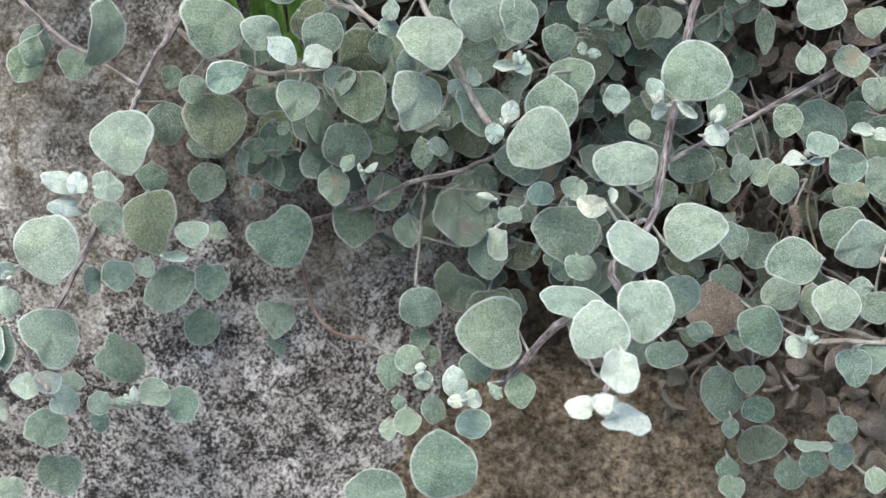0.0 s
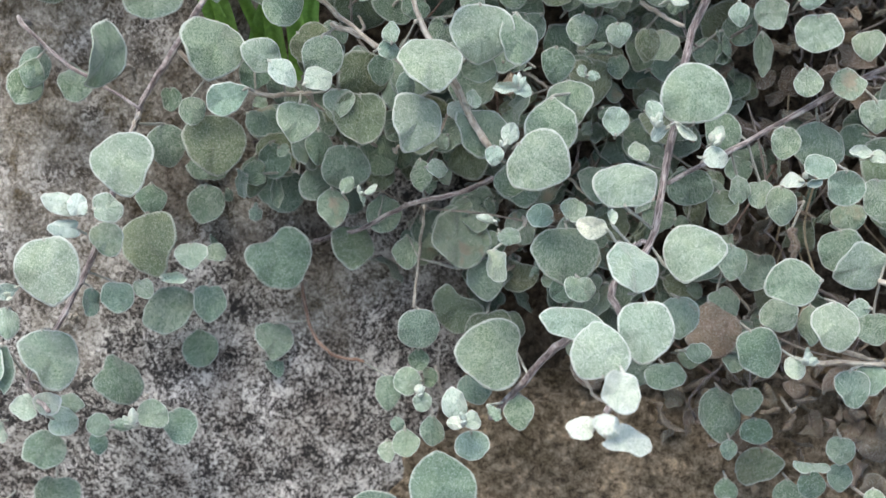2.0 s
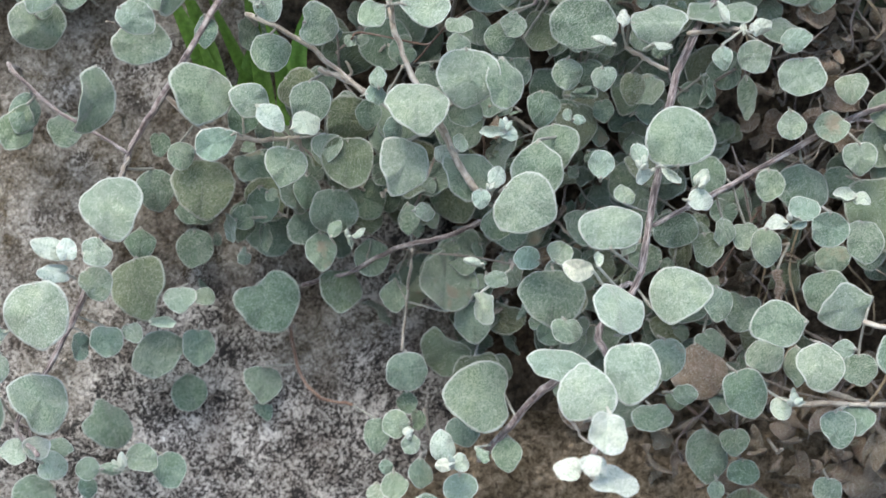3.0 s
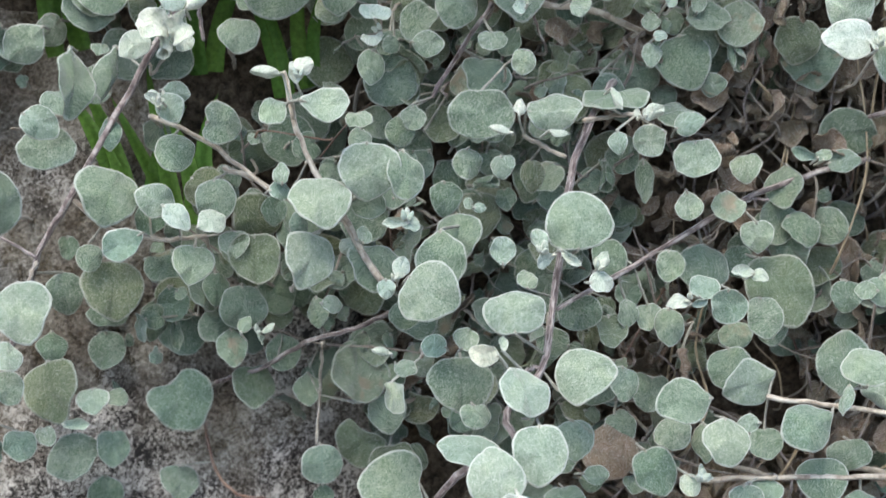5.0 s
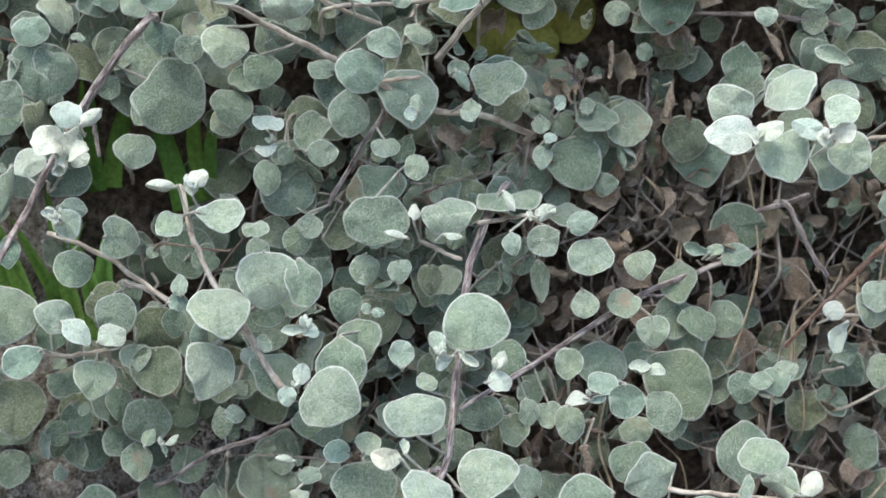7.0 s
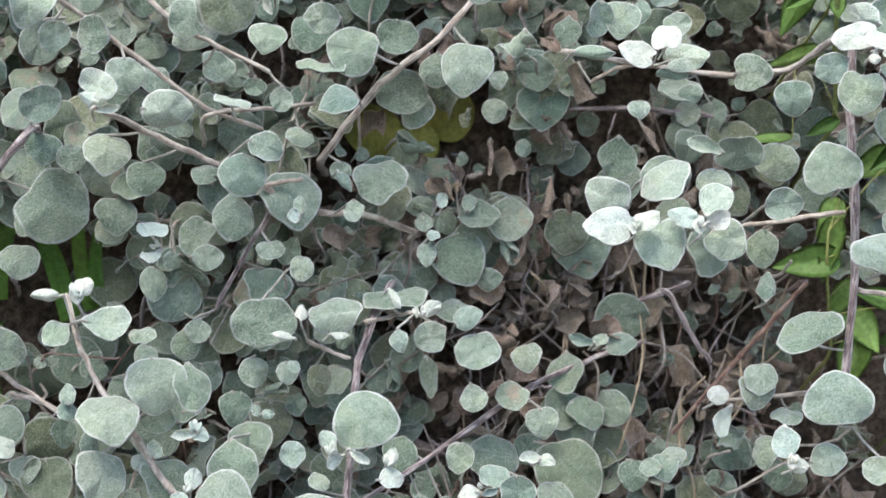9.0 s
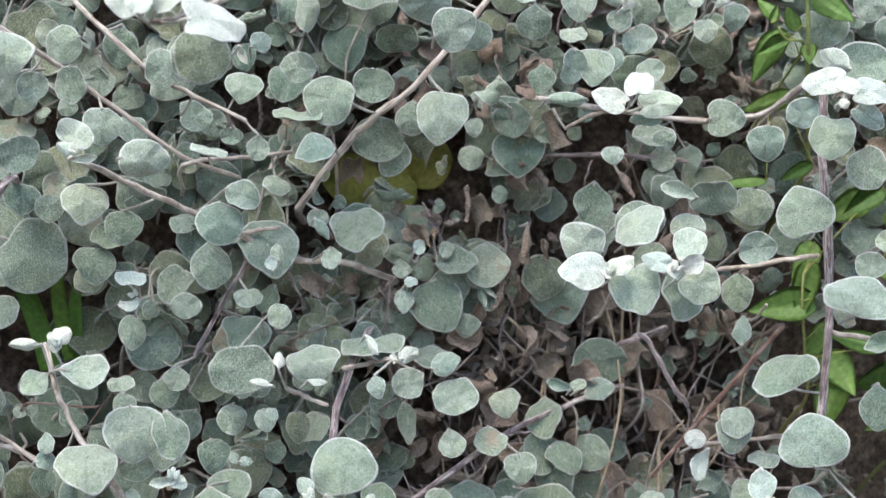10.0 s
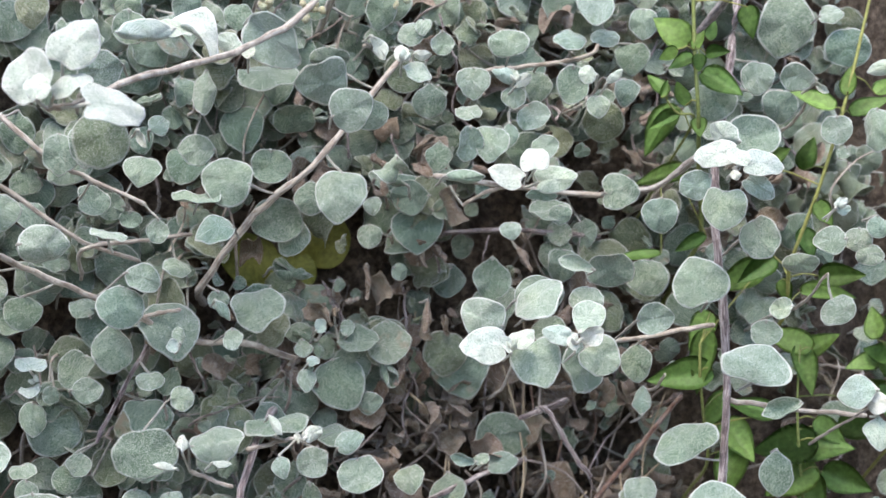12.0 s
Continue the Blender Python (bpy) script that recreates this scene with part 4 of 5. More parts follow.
shoot([(131, -26, 24), (134, -27, 53), (136, -24, 77)], (1, 0.7), "y", 1, [
    (103, -19, 132, 20, 14, -90, 2.2, 13),
    (115, -37, 102, 12, 8, 0, 1.5, 1),
    (129, 4, 112, 17, 13, -90, 2.8, 1),
    (124, -27, 83, 27, 26, -90, 5, 0),
    (141, -36, 112, 24, 20, -70, 2.4, 5),
    (150, -19, 107, 17, 18, -90, 2.6, 6),
    (151, -5, 135, 26, 21, -170, 2.5, 1),
    (154, -42, 126, 12, 10, -80, 1, 5),
    (159, -37, 135, 7, 6, 40, 0.4, 3)])
shoot([(145, -90, 2), (147, -89, 16), (150, -92, 29)], (1, 0.7), "y", 1, [
    (135, -111, 66, 13, 12, -90, 2.8, 5),
    (134, -103, 60, 12, 12, -90, 3, 0),
    (135, -84, 61, 10, 8, -90, 2.4, 1),
    (153, -94, 35, 25, 16, 0, 4.2, 3),
    (166, -107, 48, 16, 15, -90, 3.3, 0),
    (149, -76, 54, 13, 16, -90, 3, 6),
    (173, -100, 66, 15, 13, -90, 3, 0),
    (168, -88, 91, 9, 17, 80, 2, 6),
    (133, -68, 50, 27, 22, -90, 3.3, 1)])
shoot([(83, 152, 74), (82, 148, 100), (80, 150, 122)], (1, 0.7), "y", 1, [
    (68, 127, 128, 25, 30, -94, 3.2, 6),
    (88, 150, 129, 13, 11, -94, 1.5, 1),
    (86, 172, 144, 6, 5, 177, 0.7, 3)])
shoot([(39, 274, 81), (36, 267, 87), (34, 268, 92)], (1, 0.7), "y", 1, [
    (34, 268, 98, 20, 18, -96, 2.7, 5)])
shoot([(78, 249, 104), (75, 247, 131), (74, 244, 153)], (1, 0.7), "y", 1, [
    (62, 217, 186, 8, 16, 74, 1, 6),
    (56, 248, 217, 20, 13, -97, 2.5, 3),
    (80, 245, 224, 9, 4, -88, 0.3, 3),
    (82, 253, 159, 16, 17, -107, 1.5, 5),
    (89, 256, 210, 11, 9, 25, 1.3, 1)])
shoot([(171, -65, 11), (170, -68, 32), (169, -65, 49)], (1, 0.7), "y", 1, [
    (145, -61, 55, 15, 14, -90, 3, 0),
    (182, -82, 88, 14, 13, -90, 2.4, 5),
    (166, -24, 103, 19, 13, -90, 2.8, 3),
    (184, -95, 76, 14, 12, -90, 2.8, 0)])
shoot([(58, 299, 134), (64, 298, 170), (62, 294, 200)], (1, 0.7), "y", 1, [
    (40, 317, 206, 18, 16, -96, 4.5, 5),
    (80, 293, 232, 17, 15, -97, 2.3, 0),
    (65, 272, 240, 20, 14, -172, 1.9, 1)])
shoot([(172, 34, 31), (164, 32, 54), (168, 32, 73)], (1, 0.7), "y", 1, [
    (150, 29, 113, 18, 15, -90, 2.3, 1),
    (152, 40, 128, 11, 7, 180, 0.5, 3),
    (162, 39, 126, 10, 4, 0, 0.4, 3),
    (167, 46, 116, 14, 15, 60, 1.6, 6),
    (162, 12, 79, 18, 16, -90, 5, 4),
    (171, 35, 146, 16, 18, -90, 2.3, 6),
    (184, 25, 94, 14, 17, -90, 2.8, 16),
    (179, 9, 102, 22, 21, -90, 2.8, 5),
    (183, 51, 122, 11, 9, 160, 0.6, 3)])
shoot([(186, 9, 44), (180, 3, 82), (180, 4, 114)], (1, 0.7), "y", 1, [
    (168, -23, 144, 23, 21, -90, 2.2, 0),
    (193, 31, 120, 22, 17, -85, 2.9, 1)])
shoot([(190, -105, 34), (190, -100, 69), (193, -103, 99)], (1, 0.7), "y", 1, [
    (193, -103, 105, 13, 10, -90, 2, 1)])
shoot([(170, 107, 48), (167, 106, 65), (168, 109, 80)], (1, 0.7), "y", 1, [
    (145, 96, 96, 22, 13, -90, 3, 3),
    (168, 106, 109, 20, 22, -90, 2.2, 6),
    (164, 132, 86, 14, 21, -95, 2.8, 6),
    (195, 104, 88, 16, 15, -90, 1.8, 0)])
shoot([(108, 295, 109), (113, 290, 129), (112, 291, 145)], (1, 0.7), "y", 1, [
    (98, 289, 237, 18, 10, 0, 0.9, 1),
    (109, 292, 225, 29, 13, -36, 0.7, 3),
    (109, 314, 201, 16, 13, -107, 2.4, 1),
    (115, 284, 170, 23, 13, -103, 2.2, 3),
    (106, 288, 164, 15, 9, -98, 2.8, 3),
    (137, 300, 176, 8, 6, 82, 0.3, 3),
    (109, 263, 151, 18, 15, 174, 2.2, 1)])
shoot([(162, 194, 55), (169, 190, 60), (165, 190, 64)], (1, 0.7), "y", 1, [
    (130, 191, 121, 25, 25, -94, 2.4, 5),
    (154, 164, 112, 7, 5, 17, 1, 3),
    (153, 226, 115, 22, 15, -107, 2.4, 3),
    (164, 203, 73, 25, 24, -95, 3, 10),
    (176, 182, 93, 9, 6, 75, 1.5, 3),
    (172, 179, 70, 15, 15, -95, 2.7, 5),
    (183, 176, 81, 10, 9, -95, 2.2, 5),
    (188, 202, 104, 19, 9, -98, 4.8, 4)])
shoot([(218, 33, 33), (220, 40, 56), (223, 37, 75)], (1, 0.7), "y", 1, [
    (192, 50, 121, 9, 6, 0, 0.6, 3),
    (209, 46, 88, 39, 31, -65, 3.9, 1),
    (204, 29, 81, 21, 16, -90, 3, 1),
    (242, 42, 112, 11, 9, 176, 1.9, 1),
    (240, 41, 86, 16, 15, -95, 3.2, 5),
    (250, 42, 107, 15, 14, -99, 2.2, 5),
    (225, 7, 167, 20, 23, 84, 2, 6)])
shoot([(151, 299, 94), (148, 291, 103), (151, 293, 111)], (1, 0.7), "y", 1, [
    (136, 284, 117, 26, 22, -98, 3, 5),
    (160, 280, 132, 14, 22, -99, 3, 6),
    (149, 300, 146, 17, 30, -98, 2.4, 6),
    (145, 256, 136, 18, 19, -98, 2.6, 6),
    (150, 303, 178, 35, 19, -48, 1.2, 1),
    (136, 322, 167, 14, 14, -98, 2.4, 0),
    (180, 304, 144, 10, 21, -99, 2.8, 6)])
shoot([(210, 172, 45), (207, 162, 48), (208, 165, 51)], (1, 0.7), "y", 1, [
    (183, 145, 82, 14, 10, -3, 2.5, 1),
    (201, 159, 81, 18, 13, -115, 5, 4),
    (196, 172, 88, 23, 22, -98, 3.4, 10),
    (202, 177, 57, 27, 25, -95, 3, 5),
    (226, 165, 80, 25, 22, -98, 4, 5),
    (214, 180, 104, 23, 9, -103, 4.8, 4),
    (235, 159, 67, 32, 30, -85, 3.2, 15)])
shoot([(208, 243, 86), (205, 241, 101), (203, 243, 113)], (1, 0.7), "y", 1, [
    (175, 255, 208, 22, 18, 20, 1.7, 5),
    (190, 230, 138, 10, 9, -99, 2.2, 0),
    (222, 245, 157, 15, 12, -100, 2.9, 1),
    (198, 245, 119, 11, 10, -99, 5, 4),
    (232, 242, 179, 18, 12, -100, 2.2, 1)])
shoot([(206, 229, 78), (206, 222, 92), (204, 223, 103)], (1, 0.7), "y", 1, [
    (192, 223, 109, 13, 13, -99, 2.1, 5),
    (216, 223, 110, 25, 25, -100, 2.5, 5)])
shoot([(286, 44, 46), (282, 46, 76), (284, 46, 102)], (1, 0.7), "y", 1, [
    (255, 46, 108, 13, 10, 16, 1.9, 1),
    (273, 57, 134, 16, 6, -115, 1, 3),
    (278, 72, 122, 11, 8, 51, 0.3, 3),
    (294, 42, 126, 17, 14, -100, 2.6, 1),
    (294, 42, 159, 15, 13, -100, 1, 0),
    (295, 34, 163, 9, 5, 70, 0.1, 3),
    (296, 31, 163, 10, 4, 163, 0.1, 3)])
shoot([(251, 143, 84), (250, 148, 117), (247, 145, 146)], (1, 0.7), "y", 1, [
    (220, 144, 190, 24, 17, 170, 0.6, 2),
    (223, 159, 178, 23, 16, 142, 1.4, 1),
    (252, 166, 178, 28, 19, 41, 1.4, 5),
    (235, 143, 198, 15, 10, 36, 0.5, 2),
    (226, 140, 202, 9, 7, 110, 0.1, 3),
    (243, 134, 188, 26, 23, -83, 1.5, 2),
    (270, 151, 190, 18, 15, 49, 1.0, 0)])
shoot([(202, 328, 113), (194, 326, 128), (196, 328, 140)], (1, 0.7), "y", 1, [
    (178, 332, 146, 14, 14, -99, 2.6, 5),
    (214, 323, 159, 16, 14, -100, 2.4, 1)])
shoot([(260, 144, 41), (257, 136, 48), (256, 136, 54)], (1, 0.7), "y", 1, [
    (253, 123, 60, 30, 21, -3, 3, 1),
    (258, 150, 115, 10, 15, -99, 5, 4)])
shoot([(259, 191, 62), (265, 182, 73), (262, 185, 82)], (1, 0.7), "y", 1, [
    (245, 189, 123, 21, 21, -100, 2.9, 0),
    (253, 184, 88, 27, 24, -99, 3.4, 5),
    (255, 168, 169, 25, 19, -3, 1.8, 1),
    (243, 197, 184, 9, 10, -101, 2, 5),
    (271, 177, 182, 17, 10, 152, 1.4, 3),
    (274, 161, 179, 14, 16, -101, 1.9, 6),
    (298, 181, 148, 16, 23, -102, 2.8, 6),
    (256, 225, 201, 17, 13, 79, 0.3, 2)])
shoot([(256, 268, 111), (262, 260, 139), (260, 262, 162)], (1, 0.7), "y", 1, [
    (237, 261, 172, 9, 13, -100, 2, 6),
    (243, 242, 178, 19, 17, -110, 2.1, 5),
    (259, 264, 176, 11, 12, -101, 1.3, 5),
    (255, 247, 172, 12, 9, -101, 2, 1),
    (256, 274, 183, 15, 10, 153, 0.9, 3),
    (259, 273, 183, 6, 3, 99, 0.2, 3),
    (263, 269, 184, 10, 4, 24, 0.2, 3),
    (269, 256, 168, 14, 17, -71, 2, 6),
    (295, 269, 184, 9, 9, 174, 0.8, 0)])
shoot([(326, 48, 69), (329, 43, 114), (329, 46, 151)], (1, 0.7), "y", 1, [
    (313, 33, 157, 17, 15, -7, 1.7, 1),
    (333, 24, 164, 14, 17, -101, 1.8, 6),
    (317, 59, 172, 27, 31, 85, 2, 5),
    (352, 70, 165, 21, 16, -101, 2.4, 1)])
shoot([(324, 133, 75), (322, 128, 107), (320, 130, 133)], (1, 0.7), "y", 1, [
    (304, 119, 139, 17, 11, 78, 2.2, 3),
    (334, 114, 216, 22, 32, 53, 2.1, 2),
    (323, 159, 197, 25, 25, 98, 2.2, 5)])
shoot([(341, 185, 57), (334, 183, 66), (336, 180, 74)], (1, 0.7), "y", 1, [
    (321, 179, 134, 20, 21, -102, 2.6, 6),
    (339, 191, 80, 24, 24, -100, 4, 0),
    (347, 170, 219, 23, 17, -71, 2.3, 1)])
shoot([(316, 284, 110), (310, 274, 133), (313, 278, 153)], (1, 0.7), "y", 1, [
    (300, 256, 175, 12, 11, -92, 1.6, 0),
    (307, 268, 183, 11, 6, 4, 0.8, 3),
    (321, 267, 159, 15, 9, -102, 2.4, 3),
    (306, 304, 184, 23, 18, -87, 1.3, 1),
    (331, 295, 176, 16, 14, -102, 1.6, 5)])
shoot([(358, 183, 117), (355, 181, 165), (355, 183, 205)], (1, 0.7), "y", 1, [
    (325, 188, 262, 5, 6, -103, 0.1, 3),
    (377, 176, 244, 7, 4, 48, 0.4, 3),
    (379, 172, 243, 7, 5, -27, 0.5, 3),
    (367, 157, 211, 8, 18, -103, 2.2, 6)])
shoot([(389, 156, 109), (386, 150, 159), (384, 154, 200)], (1, 0.7), "y", 1, [
    (353, 138, 211, 12, 10, 173, 1.1, 1),
    (382, 135, 206, 14, 17, -72, 1.9, 6),
    (378, 164, 224, 16, 12, 173, 2, 1),
    (396, 155, 222, 10, 13, -104, 2, 6),
    (393, 163, 221, 12, 13, -104, 2.2, 6),
    (400, 166, 229, 11, 10, -104, 1.8, 0)])
shoot([(394, 88, 96), (398, 91, 149), (394, 91, 194)], (1, 0.7), "y", 1, [
    (394, 91, 200, 10, 9, -8, 0.3, 3)])
shoot([(398, 243, 122), (403, 242, 160), (403, 246, 191)], (1, 0.7), "y", 1, [
    (381, 243, 224, 18, 9, 174, 1.3, 3),
    (391, 235, 227, 8, 4, -50, 0.4, 3),
    (399, 218, 214, 15, 16, -104, 2.2, 6),
    (419, 241, 233, 16, 9, 174, 0.9, 3),
    (394, 279, 197, 34, 27, -113, 2.4, 1),
    (418, 261, 207, 20, 22, -104, 2.4, 6),
    (412, 213, 225, 21, 15, -104, 2, 1),
    (411, 277, 212, 12, 10, -5, 1.6, 1)])

# ---- older growth deeper in the shrub ----
def front_d(u, v):
    return 84 + 0.27 * v

def bare_stone(u, v):
    return (u < -105 and v < 160) or (u < 18 and v < 22 - 0.3 * max(u, -100)) or (u < 118 and v < -30)

def litter(u, v):
    return (150 < u < 345 and -60 < v < 190 - 0.25 * abs(u - 240)) or (u > 118 and v < 5)

GRASS_SPOTS = ((-63, 168), (-128, 182), (-97, 106), (-20, 157), (-62, 93))

def beside_grass(u, v):
    return any(abs(u - a) < 17 and -12 < v - b < 55 for a, b in GRASS_SPOTS)

rnd = random.Random(77)
CELLS = [(cu, cv) for cu in range(-230, 470, 25) for cv in range(-125, 385, 25)]
for cu, cv in CELLS:
    u, v = cu + rnd.uniform(0, 25), cv + rnd.uniform(0, 25)
    if bare_stone(u, v) or beside_grass(u, v) or (118 < u < 195 and 205 < v < 250) or (229 < u < 304 and 188 < v < 248) or rnd.random() < (0.86 if litter(u, v) or (u > 312 and v < 195) else 0.20 if v < 240 or u > 90 else 0.16):
        continue
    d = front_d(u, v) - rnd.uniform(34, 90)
    rows = []
    for _ in range(rnd.randint(6, 9) if v < 215 else rnd.randint(8, 11)):
        size = rnd.uniform(12, 27)
        if rnd.random() < 0.3:
            size = rnd.uniform(6, 10)
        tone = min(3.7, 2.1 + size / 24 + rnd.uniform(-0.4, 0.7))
        au, av = u + rnd.gauss(0, 17), v + rnd.gauss(0, 15)
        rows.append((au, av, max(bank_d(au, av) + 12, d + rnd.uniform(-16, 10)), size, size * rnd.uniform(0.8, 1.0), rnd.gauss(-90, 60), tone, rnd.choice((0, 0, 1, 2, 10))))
        if rnd.random() < 0.16 and u > 30:
            rows[-1] = (*rows[-1][:6], rnd.choice((2.6, 3.2, 4.2)), 4)
    e = Vector((u, v, d - 5))
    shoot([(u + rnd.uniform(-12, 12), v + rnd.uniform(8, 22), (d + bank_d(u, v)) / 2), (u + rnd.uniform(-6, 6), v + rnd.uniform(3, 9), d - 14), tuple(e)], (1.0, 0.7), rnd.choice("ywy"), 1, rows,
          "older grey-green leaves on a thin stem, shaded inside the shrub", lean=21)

# ---- withered growth in the hollow ----
for k in range(106):
    u, v = rnd.uniform(125, 345), rnd.uniform(-110, 185)
    if not litter(u, v):
        continue
    d = bank_d(u, v) + rnd.uniform(10, 34)
    rows = []
    for _ in range(8):
        size = rnd.uniform(8, 27)
        rows.append((u + rnd.gauss(0, 17), v + rnd.gauss(0, 14), d + rnd.uniform(-10, 14), size, size * rnd.uniform(0.5, 0.95), rnd.uniform(0, 360), 5, 4))
    shoot([(u + 5, v - 14, d - 10), (u + rnd.uniform(-6, 6), v, d), (u + rnd.uniform(-14, 14), v + 18, d + 6)], (0.9, 0.6), "w", 1, rows,
          "withered shoot with crumpled brown dead leaves", "withered shoots", 40, "withered_shoot")

for k in range(72):
    u, v = rnd.uniform(20, 450), rnd.uniform(10, 335)
    if litter(u, v) or bare_stone(u, v):
        continue
    d = bank_d(u, v) + rnd.uniform(8, 24) + (rnd.uniform(0, 30) if v > 170 else 0)
    rows = []
    for _ in range(7):
        size = rnd.uniform(8, 20)
        rows.append((u + rnd.gauss(0, 15), v + rnd.gauss(0, 13), d + rnd.uniform(-4, 12), size, size * rnd.uniform(0.5, 0.95), rnd.uniform(0, 360), rnd.choice((5, 5, 4.2)), 4))
    shoot([(u + 5, v - 10, d - 8), (u + rnd.uniform(-6, 6), v, d), (u + rnd.uniform(-10, 10), v + 14, d + 4)], (0.9, 0.6), "w", 1, rows,
          "dead brown leaves caught on a stem under the shrub", "withered shoots", 35, "withered_shoot")

def twig(k):
    u, v = rnd.uniform(-120, 440), rnd.uniform(-60, 330)
    if bare_stone(u, v):
        return
    if k % 3 == 0:
        u, v = rnd.uniform(150, 330), rnd.uniform(-60, 150)
    d = front_d(u, v) - rnd.uniform(38, 75)
    long, ang = rnd.uniform(40, 110), rnd.gauss(85, 18) if k % 3 == 0 else rnd.choice((rnd.gauss(80, 25), rnd.gauss(20, 25), rnd.gauss(140, 25)))
    way = Vector((math.cos(radians(ang)), math.sin(radians(ang)), rnd.uniform(-0.15, 0.35)))
    pts = [Vector((u, v, bank_d(u, v) - 6)), Vector((u, v, (bank_d(u, v) + d) / 2)), Vector((u, v, d)) + way * 8]
    for s in (0.4, 0.7, 1.0):
        pts.append(Vector((u, v, d)) + way * long * s + Vector((rnd.gauss(0, 4), rnd.gauss(0, 4), rnd.gauss(0, 3))))
    bm = bmesh.new()
    tube(bm, [BANK @ (p * MM) for p in spline(pts, 4)], rnd.uniform(0.6, 1.2) * MM, rnd.uniform(0.3, 0.6) * MM, 6, 0.15, rnd)
    stalk = k % 3 == 0
    tagged(link("dry_twig", bm, TAN_STALK if stalk and rnd.random() < 0.6 else rnd.choice((TWIG_DEAD, TWIG_DEAD, BARK["y"], BARK["b"]))), "thin dry grey-brown twig deep in the shrub", "twig", "dry twigs")

for k in range(135):
    twig(k)

# ---- weeds ----
def weed_blade(seed):
    """A pointed egg-shaped leaf, shallowly toothed, folded a little on its sunken midrib, with side veins."""
    rnd = random.Random(seed)
    bm = bmesh.new()
    n = 20
    rows = []
    nod, fold, twist = rnd.uniform(0.05, 0.3), rnd.uniform(0.05, 0.30), rnd.uniform(-0.12, 0.12)
    for i in range(n + 1):
        t = i / n
        w = 0.5 * math.sin(math.pi * min(1, t * 0.97 + 0.03) ** 0.72) ** 0.85 * (1 - 0.22 * t)
        w = max(w * (1 + (0.014 if i % 2 else -0.006)), 0.015)
        bend = -nod * t * t + 0.02 * math.sin(6 * t + seed)
        row = []
        for x in (-1, -0.66, -0.33, 0, 0.33, 0.66, 1):
            vein = 0.010 * math.cos((t * 8 - abs(x) * 1.1) * math.tau / 1.6) * abs(x) * (1 - abs(x))
            row.append(bm.verts.new((x * w, t, bend + fold * abs(x) * w + twist * x * w * t + vein * 2 - 0.008 * (x == 0))))
        rows.append(row)
    for a, b in zip(rows, rows[1:]):
        for k in range(6):
            bm.faces.new((a[k], a[k + 1], b[k + 1], b[k]))
    me = bpy.data.meshes.new("weed_blade")
    bmesh.ops.solidify(bm, geom=bm.faces[:], thickness=0.010)
    bm.to_mesh(me)
    bm.free()
    me.materials.append(WEED_GREEN)
    me.shade_smooth()
    return me

WEED_BLADES = [weed_blade(s) for s in range(9)]
WEEDS = []

def weed(stem, radii, leaves):
    rnd = random.Random(400 + len(WEEDS))
    pts = [Vector(p) for p in stem]
    u, v, d = pts[0]
    pts = [Vector((u, v - 20, bank_d(u, v - 20) - 6)), Vector((u, v - 8, (d + bank_d(u, v)) / 2))] + pts
    thing = new("green_weed")
    foot = BANK @ (pts[0] * MM)
    thing.location = foot
    inv = Matrix.Translation(-foot)
    line = spline(pts, 5)
    bm = bmesh.new()
    tube(bm, [inv @ (BANK @ (p * MM)) for p in line], radii[0] * MM, radii[1] * MM, 6, 0.06, rnd)
    link("stem", bm, WEED_STEM, thing)
    for u, v, d, length, width, angle in leaves:
        m, base = leaf_frame(u, v, d, length, width, angle, rnd, 12, 0.2)
        ob = new("leaf", rnd.choice(WEED_BLADES))
        ob.parent = thing
        ob.matrix_basis = inv @ to_world(m)
        hold = nearest(base, line)
        if (hold - base).length < 1:
            hold = base + Vector((0, -3, -6))
        bm = bmesh.new()
        tube(bm, [inv @ (BANK @ (p * MM)) for p in (hold, (hold + base) / 2 + Vector((0, 1, 2)), base)], 0.4 * MM, 0.35 * MM, 5)
        link("petiole", bm, WEED_STEM, thing)
    tagged(thing, "bright green weed with pointed, shallowly toothed leaves among the shrub", "weed", "green weeds")
    WEEDS.append(thing)

weed([(354, 197, 130), (347, 222, 165), (341, 240, 195), (342, 268, 205), (346, 306, 215)], (1.3, 0.9), [
    (335, 281, 200, 21.0, 16.3, 130),
    (368, 276, 215, 16.1, 11.6, -93),
    (327, 266, 208, 12.6, 7.3, -176),
    (333, 262, 208, 13.1, 7.9, -166),
    (344, 272, 208, 10.5, 7.3, 50),
    (355, 268, 200, 12.1, 8.4, -16),
    (340, 259, 212, 8.6, 7.6, -103),
    (354, 252, 200, 23.1, 14.2, -44),
    (337, 253, 190, 16.2, 9.4, 87),
    (342, 235, 190, 9.4, 8.9, -102),
    (357, 281, 195, 10.5, 6.8, 59),
    (352, 299, 210, 15.1, 10.1, 51)])
weed([(342, 240, 185), (332, 242, 192), (327, 248, 195)], (0.8, 0.5), [
    (324, 257, 195, 16.2, 9.4, 108),
    (326, 253, 198, 10.6, 4.5, 55),
    (329, 242, 170, 29.5, 17.5, -155),
    (328, 243, 182, 16.2, 9.4, -176),
    (337, 228, 140, 27.7, 11.9, -176),
    (346, 193, 135, 18.0, 7.9, -168),
    (321, 194, 120, 28.2, 8.4, 162)])
